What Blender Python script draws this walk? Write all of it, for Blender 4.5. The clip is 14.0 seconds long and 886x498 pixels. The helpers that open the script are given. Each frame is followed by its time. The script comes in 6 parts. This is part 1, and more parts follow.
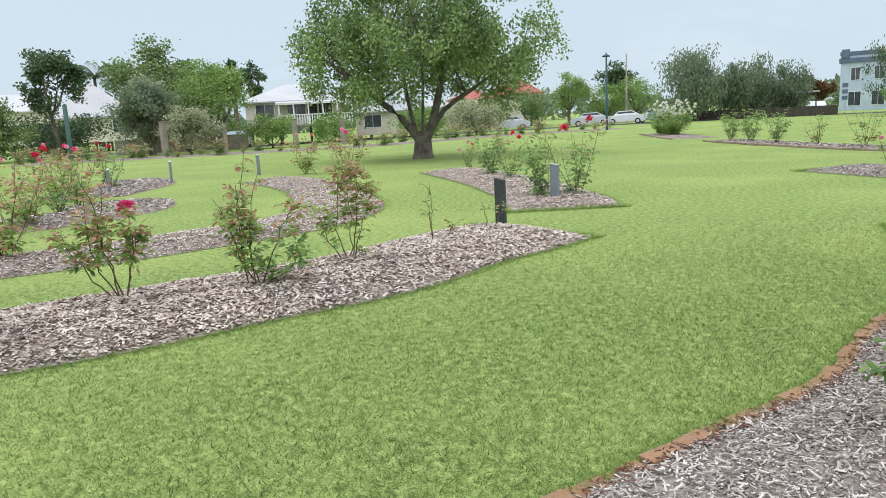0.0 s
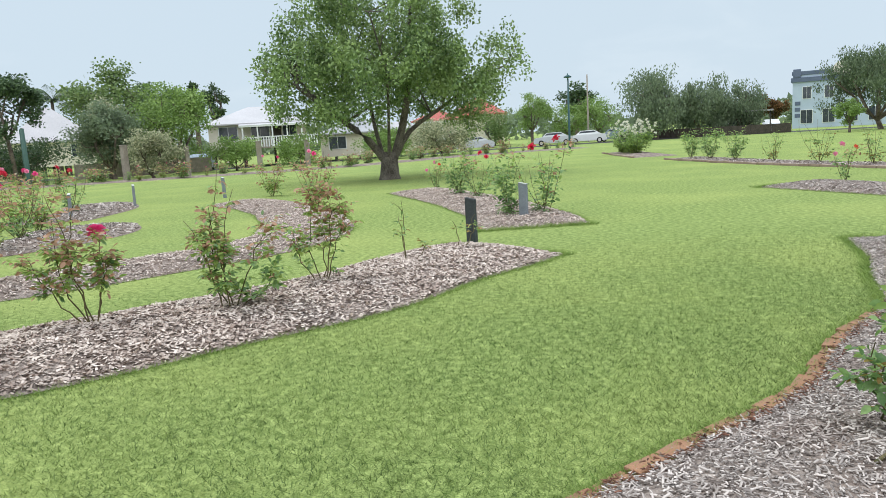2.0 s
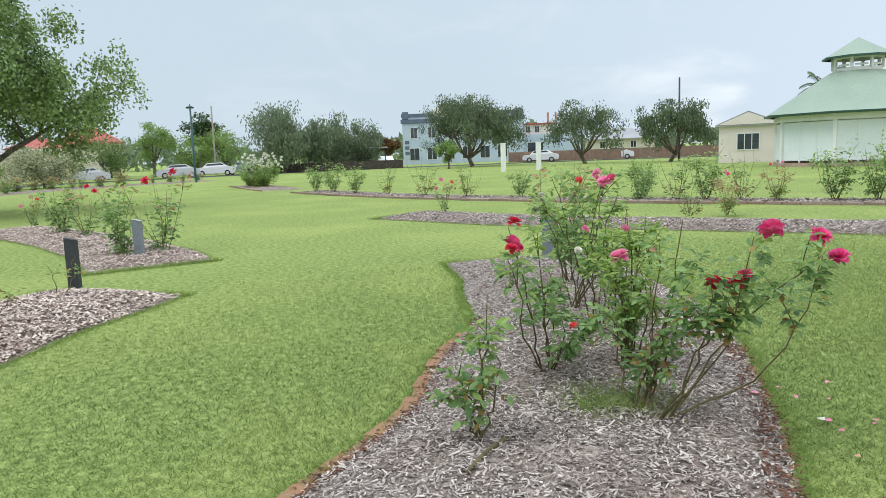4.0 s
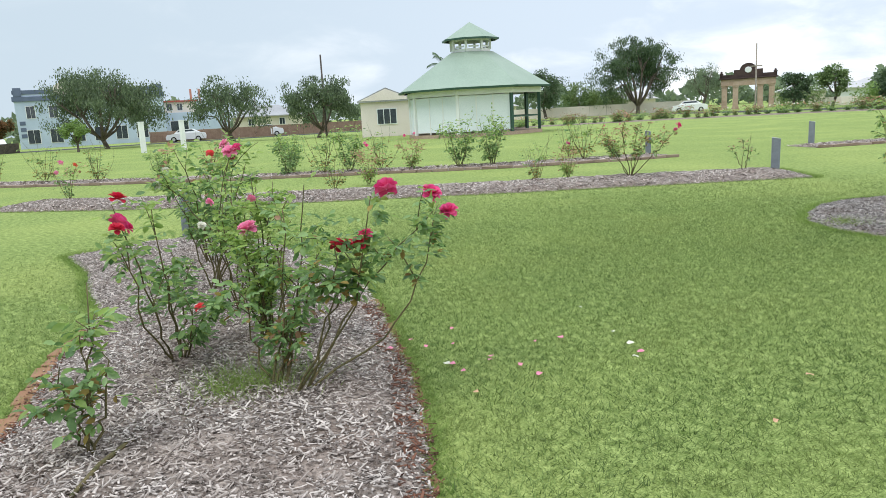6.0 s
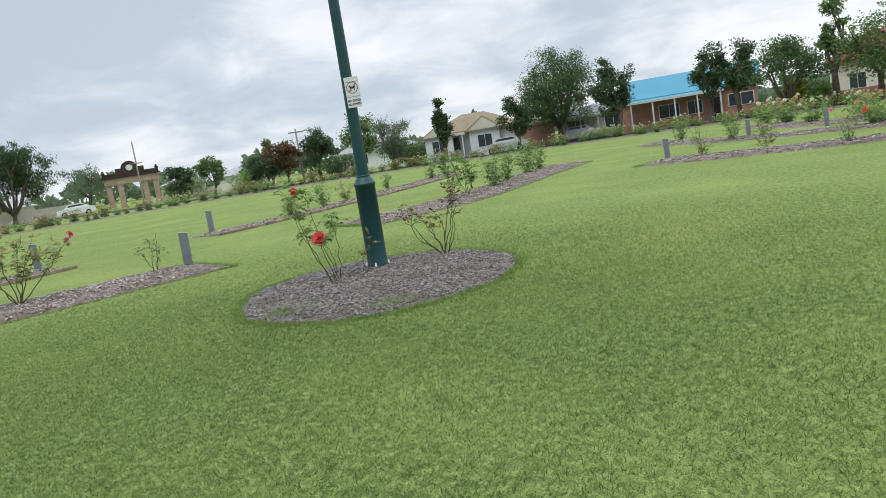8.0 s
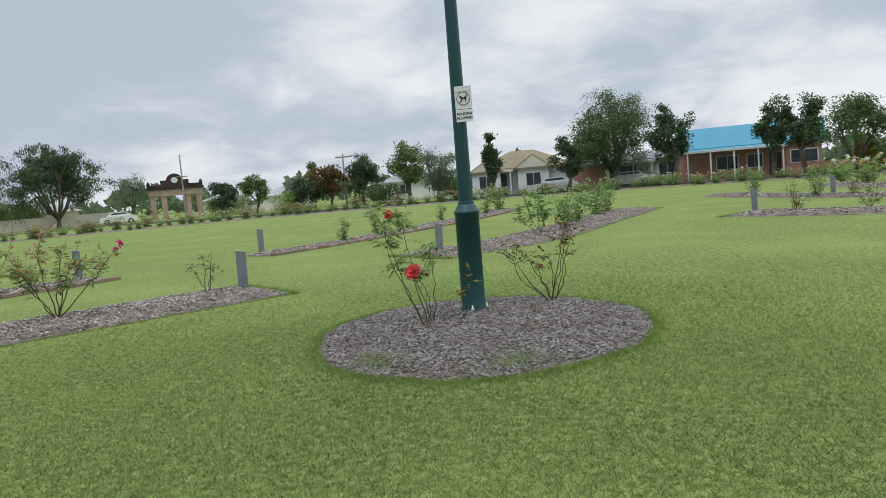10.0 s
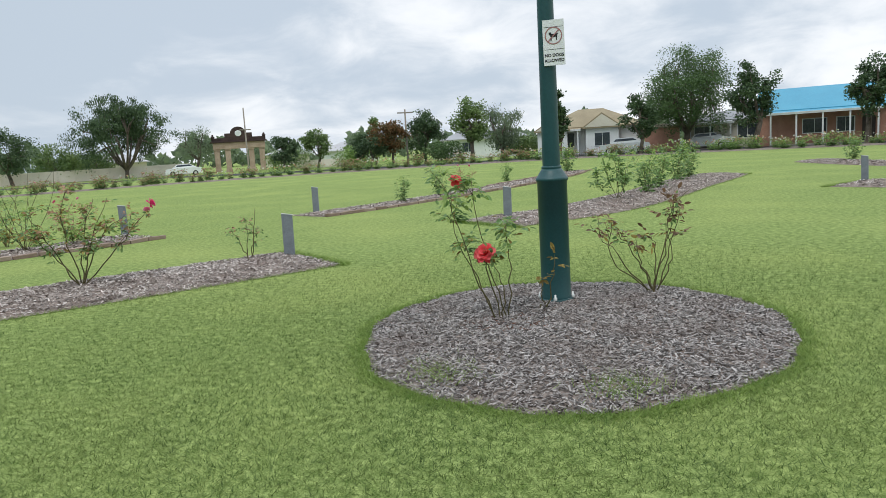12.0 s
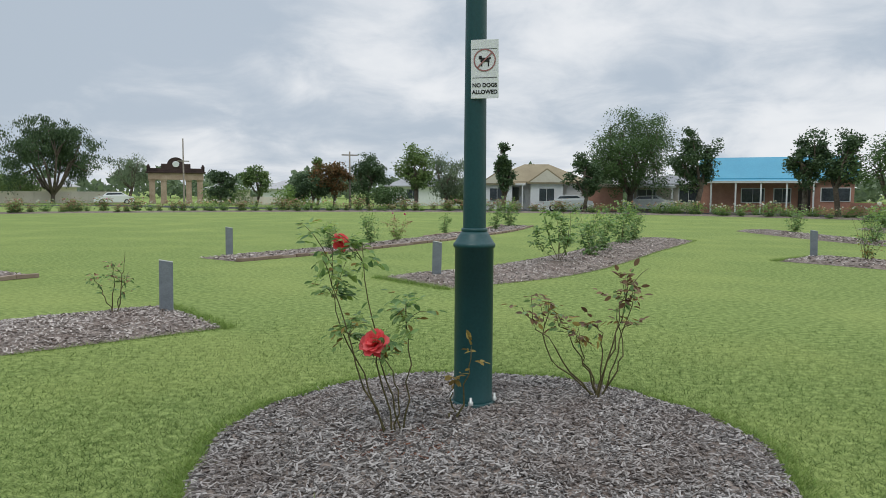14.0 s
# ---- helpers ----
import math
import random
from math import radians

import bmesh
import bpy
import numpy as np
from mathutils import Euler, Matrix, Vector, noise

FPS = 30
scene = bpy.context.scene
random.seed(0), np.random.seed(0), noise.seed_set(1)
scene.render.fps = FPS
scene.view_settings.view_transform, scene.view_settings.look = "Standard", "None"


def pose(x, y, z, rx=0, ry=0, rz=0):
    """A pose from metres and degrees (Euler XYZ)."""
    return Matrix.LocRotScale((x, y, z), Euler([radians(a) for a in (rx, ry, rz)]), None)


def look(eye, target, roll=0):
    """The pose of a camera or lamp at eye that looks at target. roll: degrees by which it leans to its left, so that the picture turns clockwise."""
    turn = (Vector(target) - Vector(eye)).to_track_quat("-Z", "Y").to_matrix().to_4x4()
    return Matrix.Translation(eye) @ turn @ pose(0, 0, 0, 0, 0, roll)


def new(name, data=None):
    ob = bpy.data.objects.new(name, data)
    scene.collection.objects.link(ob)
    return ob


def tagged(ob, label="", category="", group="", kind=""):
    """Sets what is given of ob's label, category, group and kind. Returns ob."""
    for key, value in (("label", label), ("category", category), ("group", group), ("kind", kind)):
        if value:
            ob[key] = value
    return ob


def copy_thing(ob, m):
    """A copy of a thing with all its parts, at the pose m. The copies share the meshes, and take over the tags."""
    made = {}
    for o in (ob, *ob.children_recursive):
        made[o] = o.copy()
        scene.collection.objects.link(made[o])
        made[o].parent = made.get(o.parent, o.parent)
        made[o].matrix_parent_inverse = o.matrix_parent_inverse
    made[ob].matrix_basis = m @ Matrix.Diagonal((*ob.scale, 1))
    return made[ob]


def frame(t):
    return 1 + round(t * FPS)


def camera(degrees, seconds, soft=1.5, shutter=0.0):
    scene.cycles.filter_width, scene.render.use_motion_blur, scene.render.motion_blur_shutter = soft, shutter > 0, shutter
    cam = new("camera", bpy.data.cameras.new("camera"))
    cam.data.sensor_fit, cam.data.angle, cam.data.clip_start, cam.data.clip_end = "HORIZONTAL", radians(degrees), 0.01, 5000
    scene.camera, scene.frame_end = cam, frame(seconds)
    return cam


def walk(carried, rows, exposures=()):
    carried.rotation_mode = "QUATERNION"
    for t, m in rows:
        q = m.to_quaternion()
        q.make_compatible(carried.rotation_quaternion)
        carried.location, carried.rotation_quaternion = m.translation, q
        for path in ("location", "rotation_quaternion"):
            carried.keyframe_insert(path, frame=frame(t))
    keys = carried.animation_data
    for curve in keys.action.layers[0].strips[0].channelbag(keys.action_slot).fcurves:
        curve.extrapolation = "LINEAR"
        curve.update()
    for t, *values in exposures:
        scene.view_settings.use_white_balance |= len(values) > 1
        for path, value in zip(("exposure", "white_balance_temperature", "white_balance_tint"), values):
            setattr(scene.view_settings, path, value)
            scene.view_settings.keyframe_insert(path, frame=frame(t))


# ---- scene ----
cam = camera(63.0, 14.0, 0.82)
PATH = [
    (0, (2.047, -12.002, 1.655), (0.138, -12.481, 1.299), -2.9),
    (0.5, (2.111, -12.014, 1.665), (0.207, -12.516, 1.317), -3.8),
    (1, (2.201, -12.027, 1.654), (0.339, -12.672, 1.311), -5.1),
    (1.5, (2.231, -12.043, 1.674), (0.375, -12.707, 1.335), -5.3),
    (2, (2.105, -12.082, 1.655), (0.166, -12.468, 1.349), -3.4),
    (2.5, (2.033, -12.049, 1.673), (0.057, -12.126, 1.379), -2.1),
    (3, (1.971, -11.997, 1.672), (0.006, -11.765, 1.381), -2.3),
    (3.2, (1.951, -11.963, 1.677), (0.006, -11.597, 1.388), -2.4),
    (5.3, (1.989, -11.865, 1.639), (0.237, -10.942, 1.356), -4.4),
    (5.5, (1.942, -11.805, 1.618), (0.325, -10.682, 1.265), -4.9),
    (6, (1.871, -11.616, 1.581), (0.458, -10.249, 1.213), -3.2),
    (6.5, (1.75, -11.326, 1.592), (0.621, -9.702, 1.295), -5.7),
    (7, (1.513, -11.064, 1.556), (0.767, -9.232, 1.261), -6.0),
    (7.1, (1.437, -11.004, 1.573), (0.844, -9.114, 1.296), -5.6),
    (7.5, (1.228, -10.607, 1.59), (1.213, -8.627, 1.304), -5.4),
    (8, (1.075, -10.124, 1.598), (1.049, -8.144, 1.317), -8.9),
    (8.5, (0.835, -9.739, 1.597), (0.84, -7.749, 1.4), -7.0),
    (8.7, (0.704, -9.542, 1.615), (0.716, -7.547, 1.469), -6.3),
    (10.8, (-0.013, -8.061, 1.561), (-0.17, -6.076, 1.37), -4.7),
    (11, (-0.025, -7.9, 1.577), (-0.195, -5.915, 1.399), -4.9),
    (11.5, (-0.109, -7.479, 1.566), (-0.4, -5.522, 1.275), -4.4),
    (12, (-0.129, -7.025, 1.602), (-0.398, -5.063, 1.323), -3.5),
    (12.5, (0.026, -6.639, 1.608), (-0.284, -4.672, 1.419), -2.2),
    (13, (0.027, -6.193, 1.573), (-0.301, -4.231, 1.362), -1.8),
    (13.5, (0.01, -5.724, 1.603), (-0.17, -3.741, 1.412), -1.4),
    (14, (0.063, -5.298, 1.619), (-0.047, -3.308, 1.463), 0.3),
]
EXPOSURES = [(0, 0.37), (3.2, 0.33), (5.5, 0.26), (6.0, 0.34), (6.5, 0.12), (7.0, 0.14), (7.5, -0.09), (8.0, -0.10), (8.6, -0.34), (10.8, -0.26), (11.1, -0.18), (11.5, 0.07), (12.0, -0.06), (12.5, -0.33), (13.0, -0.08), (13.5, -0.29), (14, -0.33)]
walk(cam, [(t, look(eye, target, roll)) for t, eye, target, roll in PATH], EXPOSURES)


# ---- light ----
SUN_EL, SUN_AZ = radians(58), radians(200)
world = bpy.data.worlds.new("sky")
scene.world = world
world.use_nodes = True
wt = world.node_tree
wt.nodes.clear()


def wn(kind, **kw):
    n = wt.nodes.new(kind)
    for k, v in kw.items():
        n.inputs[k].default_value = v
    return n


def wmath(op, a, b=None):
    n = wt.nodes.new("ShaderNodeMath")
    n.operation = op
    for i, q in enumerate((a, b)):
        if q is None:
            continue
        if isinstance(q, (int, float)):
            n.inputs[i].default_value = q
        else:
            wt.links.new(q, n.inputs[i])
    return n.outputs[0]


def wmap(value, a, b, c, d):
    n = wt.nodes.new("ShaderNodeMapRange")
    n.interpolation_type = "SMOOTHSTEP"
    wt.links.new(value, n.inputs[0])
    for i, q in enumerate((a, b, c, d)):
        n.inputs[i + 1].default_value = q
    return n.outputs[0]


def wmix(fac, a, b):
    n = wt.nodes.new("ShaderNodeMix")
    n.data_type = "RGBA"
    for s, q in ((0, fac), (6, a), (7, b)):
        if isinstance(q, tuple):
            n.inputs[s].default_value = (*q, 1)
        else:
            wt.links.new(q, n.inputs[s])
    return n.outputs[2]


geo = wt.nodes.new("ShaderNodeTexCoord").outputs["Generated"]
sep = wt.nodes.new("ShaderNodeSeparateXYZ")
wt.links.new(geo, sep.inputs[0])
sx, sy, sz = sep.outputs
flat = wmath("ADD", wmath("MAXIMUM", sz, 0.0), 0.30)
comb = wt.nodes.new("ShaderNodeCombineXYZ")
wt.links.new(wmath("DIVIDE", sx, flat), comb.inputs[0])
wt.links.new(wmath("DIVIDE", sy, flat), comb.inputs[1])
big = wn("ShaderNodeTexNoise", Scale=0.9, Detail=4.0, Roughness=0.45, Distortion=0.3)
wt.links.new(comb.outputs[0], big.inputs["Vector"])
fine = wn("ShaderNodeTexNoise", Scale=3.0, Detail=8.0, Roughness=0.58, Distortion=0.4)
wt.links.new(comb.outputs[0], fine.inputs["Vector"])
cover = wmath("ADD", wmath("ADD", wmath("MULTIPLY", big.outputs[0], 0.66), wmath("MULTIPLY", fine.outputs[0], 0.34)), wmath("MULTIPLY", sx, 0.13))
lump = wmap(cover, 0.40, 0.60, 0.0, 1.0)
# the cloud is thin and even towards -x, broken and greyer towards +y
broken = wmap(wmath("ADD", sy, wmath("MULTIPLY", sx, 0.6)), -0.45, 0.75, 0.0, 1.0)
clouds = wmix(lump, (0.61, 0.705, 0.82), (1.08, 1.11, 1.15))
veil = wmix(lump, (0.51, 0.61, 0.695), (0.58, 0.67, 0.745))
cloud = wmix(broken, veil, clouds)
# an overcast sky is about three times brighter overhead than at the horizon
bright = wmap(sz, 0.40, 0.95, 1.0, 2.4)
below = wmap(sz, -0.08, 0.0, 0.35, 1.0)
cloud_bg = wt.nodes.new("ShaderNodeBackground")
wt.links.new(cloud, cloud_bg.inputs[0])
wt.links.new(wmath("MULTIPLY", bright, below), cloud_bg.inputs[1])
sky = wt.nodes.new("ShaderNodeTexSky")
sky.sky_type, sky.sun_disc = "NISHITA", False
sky.sun_elevation, sky.sun_rotation = SUN_EL, SUN_AZ
sky_bg = wt.nodes.new("ShaderNodeBackground")
sky_bg.inputs[1].default_value = 0.06
wt.links.new(sky.outputs[0], sky_bg.inputs[0])
blend = wt.nodes.new("ShaderNodeMixShader")
blend.inputs[0].default_value = 0.94
wt.links.new(sky_bg.outputs[0], blend.inputs[1])
wt.links.new(cloud_bg.outputs[0], blend.inputs[2])
wt.links.new(blend.outputs[0], wt.nodes.new("ShaderNodeOutputWorld").inputs[0])

sun = new("sun", bpy.data.lights.new("sun", "SUN"))
sun.data.energy, sun.data.angle, sun.data.color = 1.1, radians(25), (1.0, 0.96, 0.9)
sun.matrix_world = look((math.sin(SUN_AZ) * 50 * math.cos(SUN_EL), math.cos(SUN_AZ) * 50 * math.cos(SUN_EL), 50 * math.sin(SUN_EL)), (0, 0, 0))


# ---- materials ----
def material(name, dark, light, scale=8.0, fine=60.0, rough=0.8, bump=0.2, island=0.0, obj=0.0, metal=0.0, hue=None, spec=0.3, dist=0.02, thin=0.0):
    """Two-scale mottled surface between two colours, in object metres; island/obj: how much single pieces differ."""
    m = bpy.data.materials.new(name)
    m.use_nodes = True
    nt = m.node_tree
    bs = nt.nodes["Principled BSDF"]
    co = nt.nodes.new("ShaderNodeTexCoord")
    n1 = nt.nodes.new("ShaderNodeTexNoise")
    n1.inputs["Scale"].default_value, n1.inputs["Detail"].default_value = scale, 3
    n2 = nt.nodes.new("ShaderNodeTexNoise")
    n2.inputs["Scale"].default_value, n2.inputs["Detail"].default_value = fine, 2
    for n in (n1, n2):
        nt.links.new(co.outputs["Object"], n.inputs["Vector"])
    mean = nt.nodes.new("ShaderNodeMath")
    mean.operation = "ADD"
    nt.links.new(n1.outputs[0], mean.inputs[0])
    nt.links.new(n2.outputs[0], mean.inputs[1])
    spread = nt.nodes.new("ShaderNodeMapRange")
    nt.links.new(mean.outputs[0], spread.inputs[0])
    spread.inputs[1].default_value, spread.inputs[2].default_value = 0.7, 1.3
    fac = spread.outputs[0]
    for amount, kind, socket in ((island, "ShaderNodeNewGeometry", "Random Per Island"), (obj, "ShaderNodeObjectInfo", "Random")):
        if amount:
            src = nt.nodes.new(kind)
            mx = nt.nodes.new("ShaderNodeMix")
            mx.inputs[0].default_value = amount
            nt.links.new(fac, mx.inputs[2])
            nt.links.new(src.outputs[socket], mx.inputs[3])
            fac = mx.outputs[0]
    ramp = nt.nodes.new("ShaderNodeMix")
    ramp.data_type = "RGBA"
    ramp.inputs[6].default_value, ramp.inputs[7].default_value = (*dark, 1), (*light, 1)
    nt.links.new(fac, ramp.inputs[0])
    col = ramp.outputs[2]
    if hue:
        n3 = nt.nodes.new("ShaderNodeTexNoise")
        n3.inputs["Scale"].default_value, n3.inputs["Detail"].default_value = hue[0], 4
        nt.links.new(co.outputs["Object"], n3.inputs["Vector"])
        r3 = nt.nodes.new("ShaderNodeMapRange")
        nt.links.new(n3.outputs[0], r3.inputs[0])
        r3.inputs[1].default_value, r3.inputs[2].default_value, r3.inputs[4].default_value = 0.45, 0.72, hue[2]
        m3 = nt.nodes.new("ShaderNodeMix")
        m3.data_type = "RGBA"
        nt.links.new(r3.outputs[0], m3.inputs[0])
        nt.links.new(col, m3.inputs[6])
        m3.inputs[7].default_value = (*hue[1], 1)
        col = m3.outputs[2]
    nt.links.new(col, bs.inputs["Base Color"])
    bs.inputs["Roughness"].default_value, bs.inputs["Metallic"].default_value = rough, metal
    bs.inputs["Specular IOR Level"].default_value = spec
    if bump:
        b = nt.nodes.new("ShaderNodeBump")
        b.inputs["Strength"].default_value, b.inputs["Distance"].default_value = bump, dist
        nt.links.new(mean.outputs[0], b.inputs["Height"])
        nt.links.new(b.outputs[0], bs.inputs["Normal"])
    if thin:
        tr = nt.nodes.new("ShaderNodeBsdfTranslucent")
        nt.links.new(col, tr.inputs[0])
        mx = nt.nodes.new("ShaderNodeMixShader")
        mx.inputs[0].default_value = thin
        nt.links.new(bs.outputs[0], mx.inputs[1])
        nt.links.new(tr.outputs[0], mx.inputs[2])
        nt.links.new(mx.outputs[0], nt.nodes["Material Output"].inputs[0])
    return m


LAWN = material("lawn", (0.088, 0.147, 0.028), (0.40, 0.482, 0.165), 14, 85, 0.9, 0.8, hue=(0.35, (0.40, 0.445, 0.14), 0.45), spec=0.1, dist=0.03)
BLADE = material("grass_blade", (0.030, 0.070, 0.014), (0.315, 0.415, 0.130), 0.7, 26, 0.6, 0, island=0.72, hue=(0.9, (0.27, 0.30, 0.09), 0.35), spec=0.2, thin=0.4)
EDGE_BLADE = material("edge_grass", (0.10, 0.19, 0.03), (0.36, 0.46, 0.13), 2, 8, 0.65, 0, island=0.6, spec=0.3, thin=0.4)
MULCH = material("mulch", (0.115, 0.09, 0.076), (0.43, 0.355, 0.31), 5, 38, 0.95, 1.0, hue=(1.5, (0.20, 0.12, 0.09), 0.35), spec=0.1, dist=0.04)
CHIP = material("bark_chip", (0.29, 0.22, 0.185), (0.80, 0.69, 0.61), 3, 60, 0.9, 0.3, island=0.85, hue=(2.5, (0.24, 0.15, 0.11), 0.4), spec=0.15)
CHIP_GREY = material("grey_bark_chip", (0.08, 0.063, 0.055), (0.74, 0.655, 0.60), 3, 60, 0.9, 0.3, island=0.85, hue=(2.0, (0.17, 0.11, 0.085), 0.4), spec=0.15)
CHIP_DARK = material("dark_bark_chip", (0.03, 0.025, 0.023), (0.56, 0.51, 0.48), 3, 60, 0.9, 0.3, island=0.85, hue=(2.0, (0.13, 0.08, 0.06), 0.4), spec=0.15)
LITTER = material("red_litter", (0.055, 0.024, 0.016), (0.24, 0.105, 0.065), 6, 60, 0.8, 0.2, island=0.8)
SOIL_BRICK = material("edging_brick", (0.24, 0.12, 0.065), (0.42, 0.23, 0.135), 9, 90, 0.9, 0.5, obj=0.4, hue=(6, (0.22, 0.15, 0.10), 0.7))
KERB = material("edging_stone", (0.20, 0.13, 0.10), (0.40, 0.31, 0.25), 7, 80, 0.9, 0.5, obj=0.5)
CANE = material("cane", (0.05, 0.055, 0.02), (0.17, 0.13, 0.06), 12, 80, 0.7, 0.3)
CANE_GREEN = material("green_cane", (0.06, 0.12, 0.025), (0.14, 0.17, 0.06), 12, 80, 0.6, 0.2)
LEAF = material("rose_leaf", (0.06, 0.145, 0.042), (0.34, 0.50, 0.175), 5, 40, 0.4, 0.1, island=0.75, spec=0.5, thin=0.45)
LEAF_LIGHT = material("young_rose_leaf", (0.21, 0.34, 0.07), (0.46, 0.58, 0.18), 5, 40, 0.4, 0.1, island=0.7, spec=0.5, thin=0.6)
LEAF_RED = material("bronze_rose_leaf", (0.25, 0.145, 0.08), (0.58, 0.34, 0.22), 5, 40, 0.5, 0.1, island=0.8, thin=0.4)
LEAF_BRONZE = material("dark_bronze_leaf", (0.09, 0.055, 0.028), (0.33, 0.19, 0.11), 5, 40, 0.5, 0.1, island=0.8, thin=0.3)
LEAF_DRY = material("dry_leaf", (0.16, 0.10, 0.03), (0.42, 0.32, 0.09), 5, 40, 0.7, 0.1, island=0.8, thin=0.4)
PETAL = {k: material("petal_" + k, a, b, 10, 60, 0.55, 0.1, island=0.5, thin=0.35) for k, a, b in (
    ("red", (0.88, 0.06, 0.08), (0.97, 0.26, 0.26)), ("crimson", (0.55, 0.01, 0.05), (0.82, 0.07, 0.13)),
    ("pink", (0.78, 0.18, 0.36), (0.95, 0.45, 0.60)), ("magenta", (0.72, 0.03, 0.20), (0.92, 0.16, 0.38)),
    ("coral", (0.72, 0.05, 0.035), (0.92, 0.20, 0.12)), ("white", (0.72, 0.70, 0.58), (0.88, 0.87, 0.80)),
    ("peach", (0.62, 0.33, 0.20), (0.80, 0.52, 0.36)))}
BOLLARD = material("bollard_grey", (0.16, 0.18, 0.20), (0.24, 0.265, 0.29), 6, 70, 0.8, 0.3)
BOLLARD_DARK = material("bollard_dark", (0.035, 0.04, 0.042), (0.06, 0.068, 0.07), 6, 70, 0.7, 0.3)
POST_GREEN = material("green_paint", (0.005, 0.050, 0.053), (0.010, 0.068, 0.071), 3, 50, 0.42, 0.05, spec=0.5)
PLATE = material("brushed_plate", (0.55, 0.55, 0.52), (0.72, 0.72, 0.70), 9, 90, 0.4, 0.05, metal=0.6)
WHITE = material("white_paint", (0.70, 0.71, 0.71), (0.82, 0.83, 0.83), 2, 40, 0.6, 0.05)
BLACK = material("black_print", (0.015, 0.015, 0.016), (0.03, 0.03, 0.03), 8, 60, 0.6, 0)
RED_PRINT = material("red_print", (0.32, 0.14, 0.14), (0.40, 0.18, 0.17), 8, 60, 0.6, 0)
BARK = material("bark", (0.055, 0.042, 0.032), (0.22, 0.18, 0.145), 3, 22, 0.95, 0.9, dist=0.06)
TREE_LEAF = material("tree_leaf", (0.07, 0.135, 0.045), (0.25, 0.34, 0.12), 0.6, 7, 0.55, 0, island=0.5, hue=(0.5, (0.27, 0.29, 0.10), 0.3), thin=0.22)
GREAT_LEAF = material("great_tree_leaf", (0.026, 0.078, 0.03), (0.36, 0.485, 0.175), 0.55, 5, 0.5, 0, island=0.5, hue=(0.45, (0.31, 0.36, 0.12), 0.3), thin=0.18)
GREAT_BARK = material("pale_bark", (0.045, 0.038, 0.032), (0.21, 0.185, 0.16), 3, 22, 0.95, 0.9, dist=0.06)
MID_LEAF = material("deep_green_tree_leaf", (0.04, 0.085, 0.03), (0.155, 0.24, 0.085), 0.6, 7, 0.55, 0, island=0.45, thin=0.22)
DARK_LEAF = material("dark_tree_leaf", (0.022, 0.052, 0.026), (0.135, 0.20, 0.088), 0.6, 7, 0.55, 0, island=0.5, thin=0.22)
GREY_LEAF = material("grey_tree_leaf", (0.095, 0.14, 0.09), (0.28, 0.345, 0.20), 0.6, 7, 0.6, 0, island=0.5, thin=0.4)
BRIGHT_LEAF = material("bright_tree_leaf", (0.10, 0.19, 0.04), (0.32, 0.44, 0.13), 0.6, 7, 0.55, 0, island=0.5, thin=0.22)
UMBRELLA_LEAF = material("umbrella_tree_leaf", (0.045, 0.075, 0.042), (0.20, 0.26, 0.135), 0.6, 7, 0.6, 0, island=0.6, thin=0.22)
RED_LEAF = material("flame_tree_leaf", (0.03, 0.07, 0.025), (0.30, 0.13, 0.055), 0.6, 7, 0.6, 0, island=0.6, thin=0.4)
YELLOW_LEAF = material("yellow_leaf", (0.25, 0.24, 0.02), (0.52, 0.46, 0.05), 0.6, 7, 0.6, 0, island=0.6, thin=0.4)
CREAM_LEAF = material("cream_blossom", (0.09, 0.14, 0.05), (0.66, 0.64, 0.44), 0.6, 7, 0.6, 0, island=0.8, thin=0.4)
GAZ_ROOF = material("green_sheet_roof", (0.235, 0.305, 0.24), (0.295, 0.37, 0.295), 0.6, 12, 0.5, 0.1)
GAZ_DARK = material("green_trim", (0.03, 0.08, 0.06), (0.05, 0.10, 0.08), 2, 30, 0.5, 0.05)
SCREEN = material("white_screen", (0.68, 0.74, 0.78), (0.80, 0.84, 0.87), 0.7, 20, 0.6, 0.05)
ROOF_WHITE = material("pale_sheet_roof", (0.38, 0.365, 0.375), (0.50, 0.48, 0.49), 0.4, 10, 0.5, 0.1)
ROOF_BLUE = material("blue_sheet_roof", (0.055, 0.27, 0.40), (0.085, 0.34, 0.48), 0.4, 10, 0.5, 0.1)
ROOF_RED = material("red_sheet_roof", (0.36, 0.07, 0.06), (0.46, 0.11, 0.09), 0.4, 10, 0.5, 0.1)
ROOF_TAN = material("tan_tile_roof", (0.24, 0.19, 0.12), (0.34, 0.28, 0.18), 0.8, 14, 0.8, 0.4)
ROOF_GREY = material("grey_sheet_roof", (0.26, 0.26, 0.27), (0.38, 0.38, 0.39), 0.4, 10, 0.6, 0.1)
WALL_CREAM = material("cream_wall", (0.58, 0.53, 0.43), (0.70, 0.65, 0.55), 0.8, 16, 0.8, 0.1)
WALL_PINK = material("pale_pink_wall", (0.70, 0.62, 0.565), (0.80, 0.72, 0.66), 0.8, 16, 0.8, 0.1)
WALL_BRICK = material("house_brick", (0.38, 0.19, 0.14), (0.52, 0.29, 0.21), 2, 30, 0.9, 0.3)
WALL_BLUE = material("pale_blue_render", (0.42, 0.50, 0.62), (0.52, 0.60, 0.71), 0.8, 16, 0.8, 0.1)
TRIM_BLUE = material("slate_blue_trim", (0.10, 0.13, 0.20), (0.15, 0.18, 0.26), 1, 20, 0.7, 0.1)
DARK_TIMBER = material("dark_timber", (0.04, 0.035, 0.03), (0.10, 0.08, 0.07), 3, 30, 0.8, 0.2)
